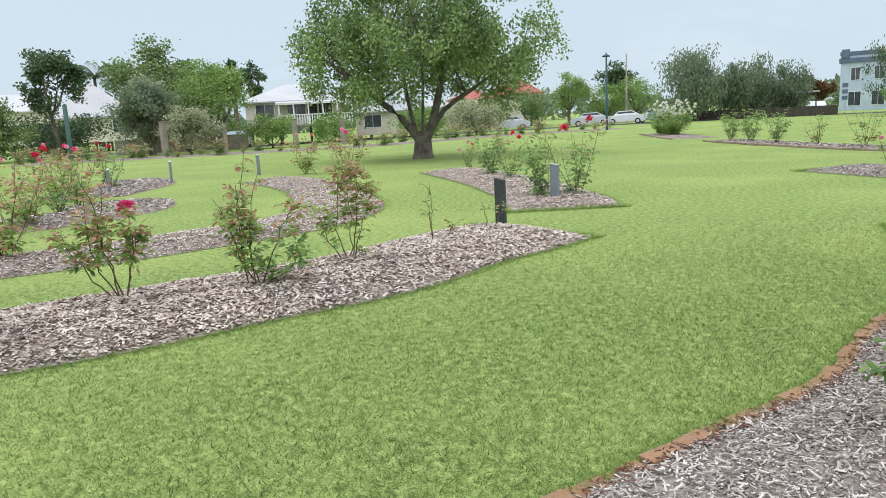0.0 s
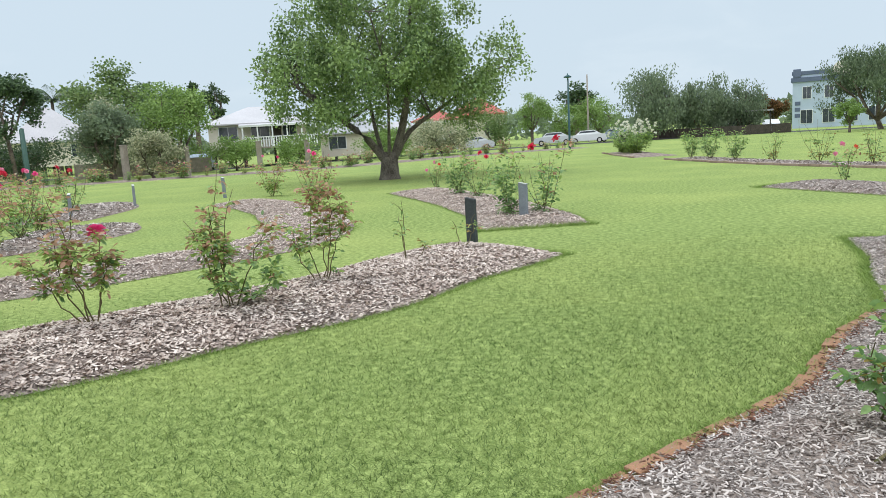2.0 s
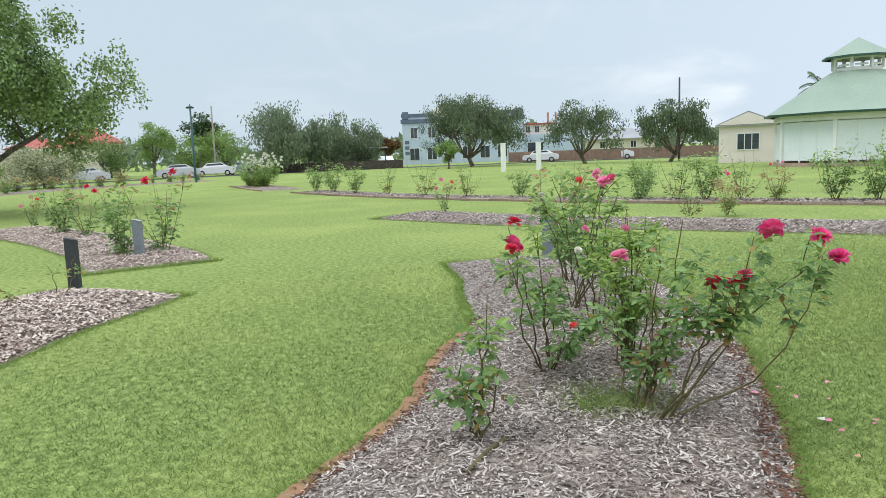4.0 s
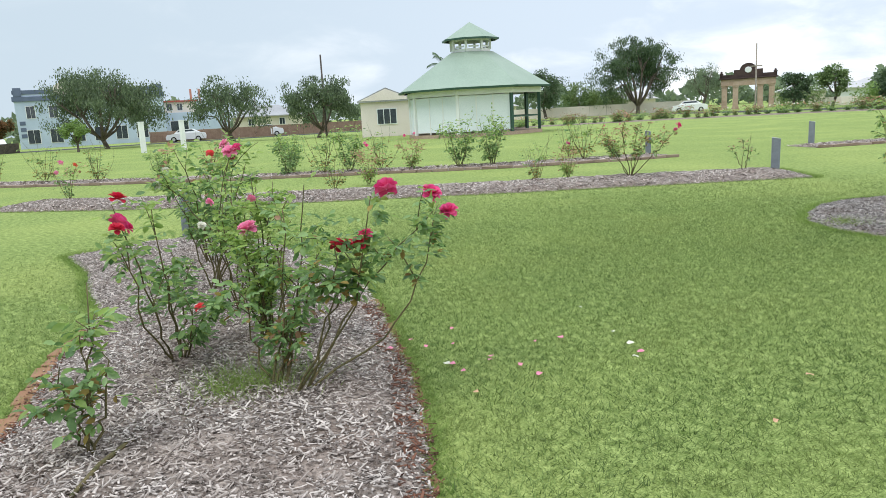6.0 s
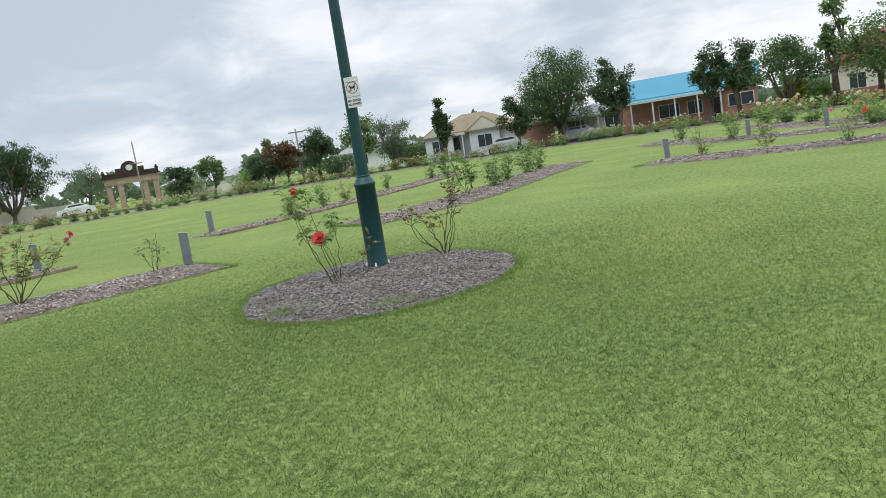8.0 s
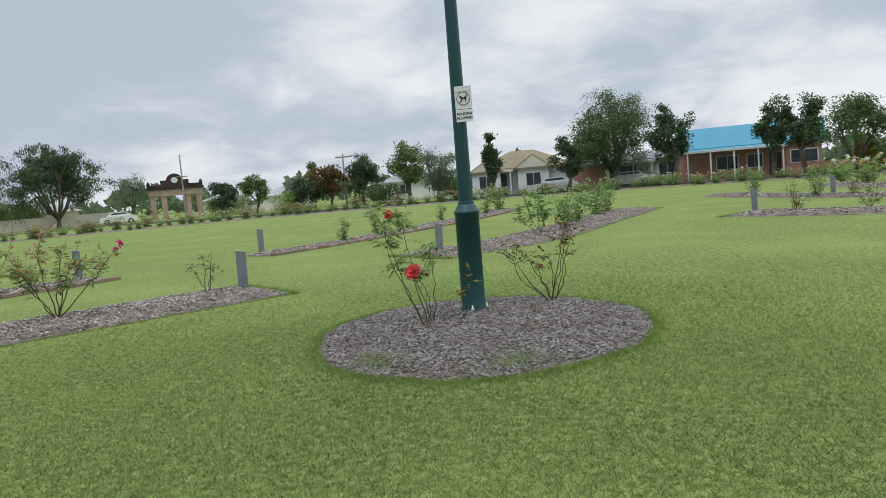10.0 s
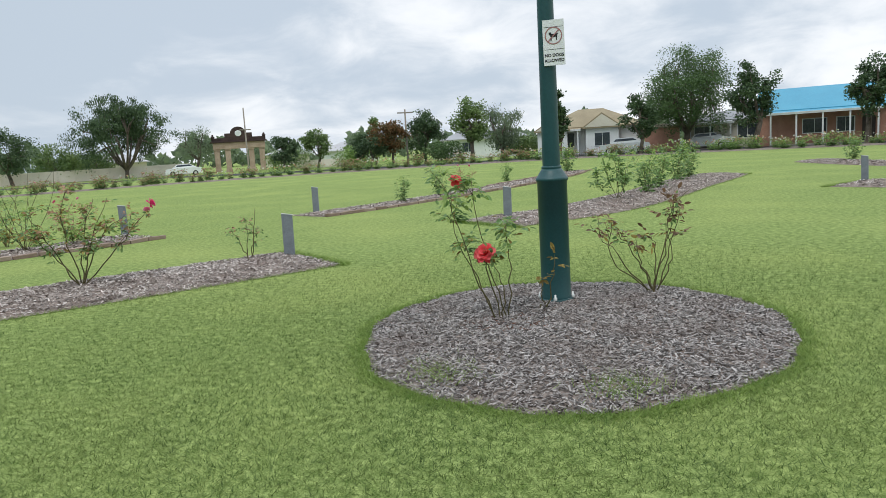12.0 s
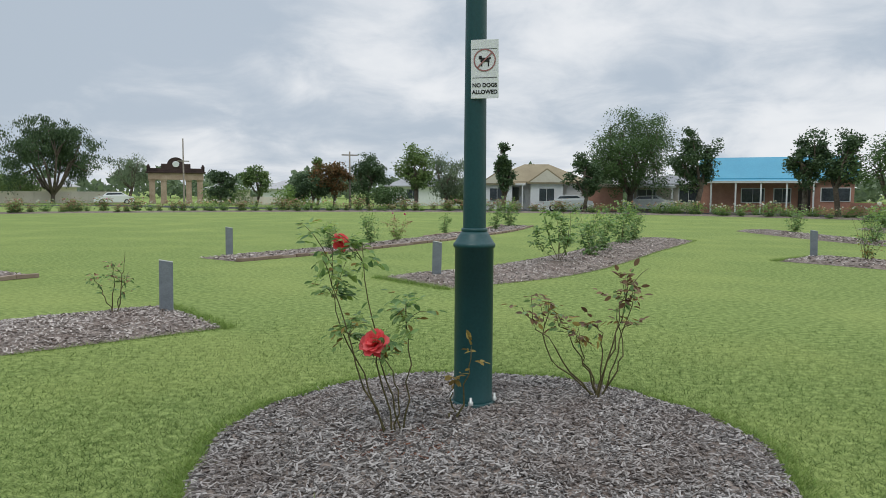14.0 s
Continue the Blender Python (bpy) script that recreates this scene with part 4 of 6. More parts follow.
# ---- trees ----
def tree(x, y, high, wide, seed, leaf_mat, label, stem=0.25, thick=0.03, clumps=14, leaves=2600, size=0.24, droop=0.0, shape="round", name="tree", limbs=4, dense=0.5, hang=0.05):
    rng = np.random.RandomState(seed)
    ob = thing(name, pose(x, y, 0, 0, 0, seed * 37 % 360), label, "tree")
    t0 = high * stem
    rad = high * thick
    verts, faces = [], []
    lean = rng.normal(0, 0.05 * high, 2)
    top = np.array([lean[0], lean[1], t0])
    tube(verts, faces, [(0, 0, -0.2), (lean[0] * 0.1, lean[1] * 0.1, 0.15), (lean[0] * 0.5, lean[1] * 0.5, t0 * 0.55), tuple(top)], [rad * 1.5, rad * 1.15, rad, rad * 0.9], 9)
    mid, half_h = (t0 * 0.9 + high) / 2, (high - t0 * 0.9) / 2
    centres = []
    while len(centres) < clumps:
        p = rng.uniform(-1, 1, 3)
        q = np.linalg.norm(p)
        if q > 1 or q < 0.35:
            continue
        z = mid + p[2] * half_h * 0.82
        f = 1.0
        if shape == "cone":
            f = max(0.12, 1.05 - (z - t0) / (high - t0))
        if shape == "flat":
            f = 0.75 + 0.35 * (z - t0) / (high - t0) if z < high * 0.8 else 0.8
        if shape == "umbrella":
            q2, a2 = math.sqrt(rng.rand()), rng.uniform(0, 2 * math.pi)
            centres.append(np.array([math.cos(a2) * q2 * wide * 0.43, math.sin(a2) * q2 * wide * 0.43, high * (0.90 - 0.38 * q2 ** 2.4) - abs(rng.normal(0, hang)) * high]))
            continue
        centres.append(np.array([p[0] * wide * 0.40 * f, p[1] * wide * 0.40 * f, z]))
    joints = []
    for k in range(limbs):
        a = 2 * math.pi * (k + rng.uniform(-0.3, 0.3)) / limbs
        e = np.array([math.cos(a) * wide * 0.2, math.sin(a) * wide * 0.2, t0 + (high - t0) * rng.uniform(0.3, 0.5)])
        tube(verts, faces, [tuple(top - [0, 0, 0.1]), tuple(top + (e - top) * 0.5 + [0, 0, -0.05 * high]), tuple(e)], [rad * 0.75, rad * 0.55, rad * 0.42], 7)
        joints.append(e)
    spots, sizes = [], []
    for c in centres:
        j = min(joints, key=lambda q: np.linalg.norm(q - c))
        bend = j + (c - j) * 0.5 + rng.normal(0, 0.05 * wide, 3)
        tube(verts, faces, [tuple(j), tuple(bend), tuple(c)], [rad * 0.4, rad * 0.25, rad * 0.08], 5)
        r = wide * rng.uniform(0.10, 0.17) * (0.7 if shape == "cone" else 1)
        n = int(leaves * 1.95 / clumps)
        # twigs of leaves round the end of each limb
        for k in range(5):
            o = c + np.clip(rng.normal(0, 0.6, 3), -1.0, 1.0) * r
            m = n // 5
            pts = o + np.clip(rng.normal(0, 0.45, (m, 3)), -0.9, 0.9) * r * np.array([1, 1, 0.75]) * (dense / 0.5)
            if droop:
                pts[:, 2] -= np.abs(rng.normal(0, 1, m)) * droop
            spots.append(pts)
    spots = np.concatenate(spots)
    spots = spots[(spots[:, 2] > t0 * 0.55) & (spots[:, 2] < high * 1.04)]
    n = len(spots)
    d = rng.normal(0, 1, (n, 3)) * np.array([1, 1, 0.6])
    if droop:
        d = d * 0.5 + np.array([0, 0, -1.2])
    d /= np.linalg.norm(d, axis=1)[:, None]
    side = np.cross(d, rng.normal(0, 1, (n, 3)))
    side /= np.linalg.norm(side, axis=1)[:, None]
    s = size * 0.76 * rng.uniform(0.6, 1.3, n)[:, None]
    slim = 0.22 if droop else 0.34
    v = np.stack([spots, spots + d * s * 0.5 + side * s * slim, spots + d * s, spots + d * s * 0.5 - side * s * slim], 1)
    part("trunk", mesh("trunk", verts, faces, BARK, True), ob)
    part("crown", bulk("crown", v, 4, leaf_mat, [(0, 1, 2, 3)]), ob)
    return ob


# the great tree on the lawn, with a forked stem
def great_tree():
    rng = np.random.RandomState(77)
    ob = thing("tree", pose(-28.0, -20.2, 0), "large spreading tree with a forked grey trunk on the lawn", "tree")
    verts, faces, tips = [], [], []
    # the view from the lawn sees the crown's breadth along this direction
    ax = np.array([0.27, -0.96, 0])
    ay = np.array([0.96, 0.27, 0])

    def at(a, b, z):
        return ax * -a + ay * b + np.array([0, 0, z])

    base = [at(0, 0, -0.2), at(0, 0, 0.2), at(0.03, 0, 0.75), at(0.06, 0, 1.15)]
    tube(verts, faces, base, [0.56, 0.42, 0.36, 0.31], 14)
    limbs = [((-0.12, 0.0, 0.75), (-0.85, 0.1, 1.75), (-2.1, 0.3, 2.8), (-4.0, 0.4, 4.4), 0.21), ((-0.12, 0, 0.5), (-0.5, -0.2, 2.3), (-0.8, -0.8, 4.2), (-1.7, -1.6, 6.8), 0.12),
             ((0.16, 0, 0.7), (0.62, 0.1, 2.0), (1.0, 0.5, 3.8), (1.3, 1.0, 7.4), 0.22), ((0.35, 0, 1.0), (1.0, -0.2, 2.0), (2.4, -0.3, 2.9), (4.5, -0.5, 4.2), 0.15), ((0.0, 0.15, 0.6), (0.1, 0.7, 2.4), (0.1, 2.0, 4.3), (-0.4, 3.2, 6.4), 0.09)]
    for *pts, r in limbs:
        line, _ = spline([at(*p) for p in pts], 10)
        tube(verts, faces, [tuple(q) for q in line], np.linspace(r * 0.86, r * 0.26, 10), 9)
        for k in range(9):
            o = line[rng.randint(4, 10)]
            e = o + at(*(rng.uniform(-1.6, 1.6, 3) * np.array([1, 1, 0.6]) + np.array([0, 0, 1.1])))
            m = (o + e) / 2 + rng.normal(0, 0.2, 3)
            tube(verts, faces, [tuple(o), tuple(m), tuple(e)], [r * 0.32, r * 0.2, r * 0.07], 6)
            tips.append(e)
    while len(tips) < 105:
        p = rng.uniform(-1, 1, 3)
        if not 0.3 < np.linalg.norm(p) < 1:
            continue
        z = 6.0 + p[2] * 2.9
        w = 4.0
        tips.append(at(p[0] * w, p[1] * 3.6, z + 0.1 * abs(p[0])))
    # hanging boughs on both flanks
    for a, z in ((-4.2, 3.0), (-4.4, 3.6), (-3.4, 2.5), (3.9, 2.7), (4.3, 3.3), (3.8, 2.1), (-4.7, 4.6), (4.5, 4.5), (-2.8, 2.7), (2.9, 3.0)):
        tips.append(at(a, rng.uniform(-1, 1), z))
    # the low skirt of the crown, which hangs round the forks
    for k in range(74):
        a, q = 2 * math.pi * k / 74 + rng.uniform(-0.2, 0.2), rng.uniform(0.55, 1.0)
        tips.append(at(math.cos(a) * 4.6 * q, math.sin(a) * 4.0 * q, rng.uniform(2.7, 5.2) + 1.1 * (1 - q)))
    part("trunk", mesh("trunk", verts, faces, GREAT_BARK, True), ob)
    spots = []
    for c in tips:
        for k in range(4):
            o = c + rng.normal(0, 0.33, 3)
            spots.append(o + np.clip(rng.normal(0, 0.19, (72, 3)), -0.42, 0.42) * np.array([1, 1, 1.25]))
    spots = np.concatenate(spots)
    n = len(spots)
    d = rng.normal(0, 1, (n, 3)) + np.array([0, 0, -0.6])
    d /= np.linalg.norm(d, axis=1)[:, None]
    side = np.cross(d, rng.normal(0, 1, (n, 3)))
    side /= np.linalg.norm(side, axis=1)[:, None]
    s = 0.15 * rng.uniform(0.6, 1.3, n)[:, None]
    v = np.stack([spots, spots + d * s * 0.5 + side * s * 0.3, spots + d * s, spots + d * s * 0.5 - side * s * 0.3], 1)
    part("crown", bulk("crown", v, 4, GREAT_LEAF, [(0, 1, 2, 3)]), ob)


great_tree()

DK, GY, BR = "dark green tree at the park's edge", "grey-green drooping tree at the park's edge", "bright green tree among the gardens"
for args in (
        (-44.5, -52.9, 8.2, 4.4, 1, DARK_LEAF, "slender street tree with a pale trunk and dark crown", dict(stem=0.42, thick=0.018, clumps=18, leaves=3600, size=0.3)),
        (-76.0, -66.2, 13.0, 12.0, 2, TREE_LEAF, "tall green tree behind houses", dict(clumps=26, leaves=4200, size=0.5)),
        (-82.0, -64.0, 11.5, 9.0, 3, DARK_LEAF, "tall green tree behind houses", dict(clumps=20, leaves=3200, size=0.5)),
        (-45.7, -45.8, 5.5, 5.8, 4, GREY_LEAF, "broad grey-green garden shrub", dict(stem=0.12, clumps=24, leaves=5200, size=0.25)),
        (-46.9, -46.9, 6.1, 4.2, 5, CREAM_LEAF, "garden shrub with cream blossom", dict(stem=0.1, clumps=18, leaves=3600, size=0.22)),
        (-49.4, -42.8, 6.7, 6.6, 6, BRIGHT_LEAF, "round bright green garden tree", dict(stem=0.2, clumps=26, leaves=5600, size=0.25)),
        (-43.6, -41.3, 3.3, 4.0, 7, CREAM_LEAF, "garden shrub with cream blossom", dict(stem=0.1, clumps=18, leaves=3600, size=0.2)),
        (-50.5, -38.5, 2.6, 4.5, 8, BRIGHT_LEAF, "low bright green garden shrub", dict(stem=0.1, clumps=14, leaves=2600, size=0.2)),
        (-53.5, -35.0, 2.4, 5.0, 9, BRIGHT_LEAF, "low bright green garden shrub", dict(stem=0.1, clumps=14, leaves=2600, size=0.2)),
        (-41.8, -57.0, 5.2, 7.0, 10, TREE_LEAF, "dark spreading garden shrub", dict(stem=0.1, clumps=22, leaves=4600, size=0.28)),
        (-47.2, -55.2, 3.3, 8.0, 11, DARK_LEAF, "dark green clipped garden hedge", dict(stem=0.1, clumps=22, leaves=4200, size=0.25)),
        (-111.4, -75.5, 13.2, 4.5, 12, DARK_LEAF, "distant dark hoop pine", dict(stem=0.6, clumps=14, leaves=1500, size=0.5)),
        (-113.0, -72.6, 12.4, 4.5, 13, DARK_LEAF, "distant dark hoop pine", dict(stem=0.55, clumps=14, leaves=1100, size=0.5)),
        (-62.7, -24.6, 3.2, 7.0, 14, CREAM_LEAF, "garden shrubs with pale blossom", dict(stem=0.1, clumps=22, leaves=4200, size=0.24)),
        (-60.5, -29.0, 2.6, 6.0, 15, BRIGHT_LEAF, "garden shrubs along a fence", dict(stem=0.1, clumps=20, leaves=3600, size=0.22)),
        (-88.0, -23.0, 4.6, 6.5, 16, TREE_LEAF, "green garden tree among the houses", dict(stem=0.15, clumps=18, leaves=3000, size=0.25)),
        (-90.5, -18.2, 6.3, 5.2, 17, BRIGHT_LEAF, BR, dict(stem=0.3, clumps=14, leaves=2600, size=0.26)),
        (-93.0, -13.9, 4.8, 6.2, 18, BRIGHT_LEAF, BR, dict(stem=0.2, clumps=16, leaves=2800, size=0.26)),
        (-94.5, -9.9, 5.8, 7.2, 19, BRIGHT_LEAF, BR, dict(stem=0.25, clumps=18, leaves=3200, size=0.26)),
        (-128.0, -13.0, 9.8, 7.5, 20, DARK_LEAF, "distant round dark green tree", dict(stem=0.4, clumps=16, leaves=1600, size=0.6, shape="flat")),
        (-81.5, -4.0, 7.8, 8.0, 21, GREY_LEAF, GY, dict(stem=0.15, clumps=30, leaves=6000, size=0.42, droop=0.7)),
        (-82.5, 0.5, 7.2, 6.5, 22, GREY_LEAF, GY, dict(stem=0.15, clumps=24, leaves=4600, size=0.42, droop=0.7)),
        (-84.4, 5.0, 6.0, 6.5, 23, GREY_LEAF, GY, dict(stem=0.2, clumps=22, leaves=4000, size=0.4, droop=0.6)),
        (-90.4, 10.2, 4.4, 3.2, 24, RED_LEAF, "small tree with dark red leaves", dict(clumps=12, leaves=1500, size=0.35)),
        (-71.3, 14.8, 7.5, 11.0, 25, UMBRELLA_LEAF, "wide umbrella-shaped tree by the street", dict(stem=0.13, thick=0.028, clumps=46, leaves=11000, size=0.33, dense=0.30, shape="umbrella", limbs=9, droop=0.3, hang=0.07)),
        (-66.0, 10.4, 3.2, 2.6, 26, BRIGHT_LEAF, "small light green street tree", dict(clumps=10, leaves=1500, size=0.22)),
        (-62.9, 23.7, 6.1, 7.6, 27, UMBRELLA_LEAF, GY, dict(stem=0.14, clumps=26, leaves=3600, size=0.32, dense=0.30, limbs=7, shape="umbrella", droop=0.25)),
        (-55.3, 28.3, 5.6, 7.0, 28, UMBRELLA_LEAF, DK, dict(stem=0.14, clumps=32, leaves=6000, size=0.31, dense=0.30, droop=0.3, shape="umbrella", limbs=7)),
        (-52.2, 80.0, 10.4, 11.4, 29, DARK_LEAF, "spreading many-stemmed tree with a dark crown", dict(stem=0.11, thick=0.024, clumps=48, leaves=12000, size=0.36, droop=0.2, dense=0.27, hang=0.13, limbs=10, shape="umbrella")),
        (-61.9, 71.8, 7.0, 6.4, 30, DARK_LEAF, DK, dict(clumps=18, leaves=3000, size=0.3)),
        (-60.1, 78.3, 4.8, 6.4, 31, TREE_LEAF, DK, dict(clumps=16, leaves=2400, size=0.32)),
        (-58.5, 84.0, 4.2, 7.0, 32, TREE_LEAF, "low tree behind the fence", dict(clumps=16, leaves=2400, size=0.3)),
        (-44.8, 84.0, 6.3, 5.6, 33, GREY_LEAF, GY, dict(stem=0.3, clumps=16, leaves=2600, size=0.26, droop=0.3)),
        (-25.9, 65.0, 3.7, 3.0, 34, DARK_LEAF, DK, dict(clumps=12, leaves=1800, size=0.28)),
        (-23.6, 69.0, 4.6, 3.2, 35, TREE_LEAF, DK, dict(stem=0.3, clumps=14, leaves=2200, size=0.28)),
        (-20.3, 74.0, 4.0, 3.4, 36, GREY_LEAF, "distant grey-green tree among houses", dict(clumps=12, leaves=1500, size=0.32)),
        (-19.0, 77.0, 5.6, 3.4, 37, TREE_LEAF, "pointed dark conifer among the houses", dict(clumps=18, leaves=1800, size=0.3, shape="cone", stem=0.12)),
        (-14.6, 65.2, 4.4, 4.4, 38, RED_LEAF, "tree with orange-red blossom", dict(clumps=16, leaves=2400, size=0.28, stem=0.3, shape="flat")),
        (-16.6, 64.0, 3.5, 3.6, 39, DARK_LEAF, DK, dict(clumps=14, leaves=2000, size=0.28)),
        (-11.6, 67.8, 5.4, 4.4, 40, DARK_LEAF, DK, dict(clumps=18, leaves=2600, size=0.28)),
        (-6.2, 62.4, 6.1, 4.2, 41, TREE_LEAF, DK, dict(clumps=20, leaves=3200, size=0.28, stem=0.3)),
        (-3.5, 64.6, 5.7, 4.2, 42, GREY_LEAF, GY, dict(clumps=18, leaves=2800, size=0.28, droop=0.5)),
        (1.8, 56.7, 6.1, 2.9, 43, DARK_LEAF, "slender pointed street tree", dict(clumps=26, leaves=3000, size=0.26, shape="cone", stem=0.22)),
        (8.2, 54.1, 5.0, 2.8, 44, DARK_LEAF, "small round dark street tree", dict(clumps=18, leaves=2600, size=0.25, stem=0.3)),
        (12.9, 59.4, 8.7, 9.0, 45, MID_LEAF, "big round leafy tree by the road", dict(clumps=52, leaves=16000, dense=0.38, size=0.2, stem=0.18, limbs=7)),
        (16.6, 52.4, 6.8, 3.6, 46, DARK_LEAF, "tall oval dark street tree", dict(clumps=26, leaves=3600, size=0.26, stem=0.3)),
        (23.0, 47.9, 6.3, 3.4, 47, DARK_LEAF, "round dark street tree", dict(clumps=20, leaves=3000, size=0.25, stem=0.35)),
        (25.0, 47.0, 6.0, 3.2, 48, DARK_LEAF, "round dark street tree", dict(clumps=20, leaves=3000, size=0.25, stem=0.35)),
        (26.9, 43.6, 5.4, 5.6, 49, MID_LEAF, "vase-shaped street tree with many stems", dict(clumps=30, leaves=4200, size=0.22, stem=0.16, shape="umbrella", limbs=8)),
        (31.0, 44.2, 7.9, 3.0, 50, TREE_LEAF, "tall thin green street tree", dict(clumps=18, leaves=2200, size=0.26, stem=0.3)),
        (32.3, 41.0, 6.4, 5.6, 51, TREE_LEAF, "vase-shaped green street tree", dict(clumps=22, leaves=3400, size=0.25, stem=0.3, shape="flat")),
        (36.5, 38.0, 6.2, 5.6, 54, TREE_LEAF, "vase-shaped green street tree", dict(clumps=22, leaves=3200, size=0.25, stem=0.3, shape="flat")),
        (-29.5, 77.5, 2.3, 6.5, 61, TREE_LEAF, "low garden hedge behind the street", dict(clumps=18, leaves=2200, size=0.26, stem=0.08)),
        (-20.0, 70.5, 2.2, 6.0, 62, BRIGHT_LEAF, "low garden hedge behind the street", dict(clumps=18, leaves=2200, size=0.26, stem=0.08)),
        (-9.5, 66.0, 2.0, 6.5, 63, MID_LEAF, "low garden hedge behind the street", dict(clumps=18, leaves=2200, size=0.26, stem=0.08)),
        (-1.5, 67.5, 2.2, 5.5, 64, TREE_LEAF, "low garden hedge behind the street", dict(clumps=18, leaves=2200, size=0.26, stem=0.08)),
        (-66.0, 88.0, 3.6, 9.0, 65, MID_LEAF, "dark garden trees behind the fence", dict(clumps=22, leaves=2600, size=0.32, stem=0.08)),
        (28.6, 45.4, 2.9, 1.7, 52, YELLOW_LEAF, "yellow-leaved shrub by a fence", dict(clumps=10, leaves=1300, size=0.2, stem=0.1)),
        (30.2, 45.9, 2.2, 3.0, 53, BRIGHT_LEAF, "green shrub by a fence", dict(clumps=12, leaves=1700, size=0.2, stem=0.1))):
    *pos, extra = args
    tree(*pos, **extra)


def palm(x, y, high, seed):
    rng = random.Random(seed)
    ob = thing("palm_tree", pose(x, y, 0), "tall feathery palm behind the houses", "tree")
    verts, faces = [], []
    tube(verts, faces, [(0, 0, -0.1), (0.2, 0, high * 0.5), (0.1, 0, high)], [0.25, 0.2, 0.16], 8)
    part("trunk", mesh("trunk", verts, faces, BARK, True), ob)
    spots = []
    for k in range(16):
        a, up = 2 * math.pi * k / 16, rng.uniform(0.3, 1.7)
        for i in range(1, 24):
            t = i / 24 * 3.2
            p = np.array([math.cos(a) * t * math.cos(up * 0.6), math.sin(a) * t * math.cos(up * 0.6), high + t * up * 0.8 - 0.22 * t * t])
            for sgn in (-1, 1):
                q = p + np.array([-math.sin(a) * 0.45 * sgn, math.cos(a) * 0.45 * sgn, -0.35])
                w = np.array([math.cos(a) * 0.05, math.sin(a) * 0.05, 0])
                spots.append([p - w, p + w, q + w * 0.3, q - w * 0.3])
    part("crown", bulk("crown", np.array(spots), 4, DARK_LEAF, [(0, 1, 2, 3)]), ob)


palm(-72.0, -71.0, 8.4, 1)
palm(-77.5, -71.5, 8.0, 2)
palm(-68.8, 59.1, 7.6, 3)


# ---- the rotunda ----
def octagon(r, z, turn=22.5):
    return [(r * math.cos(radians(turn + 45 * i)), r * math.sin(radians(turn + 45 * i)), z) for i in range(8)]


def skirt(name, levels, mat, cap=False):
    verts = [v for lev in levels for v in lev]
    faces = [(j * 8 + i, j * 8 + (i + 1) % 8, (j + 1) * 8 + (i + 1) % 8, (j + 1) * 8 + i) for j in range(len(levels) - 1) for i in range(8)]
    if cap:
        faces.append([len(verts) - 8 + i for i in range(8)])
    return mesh(name, verts, faces, mat)


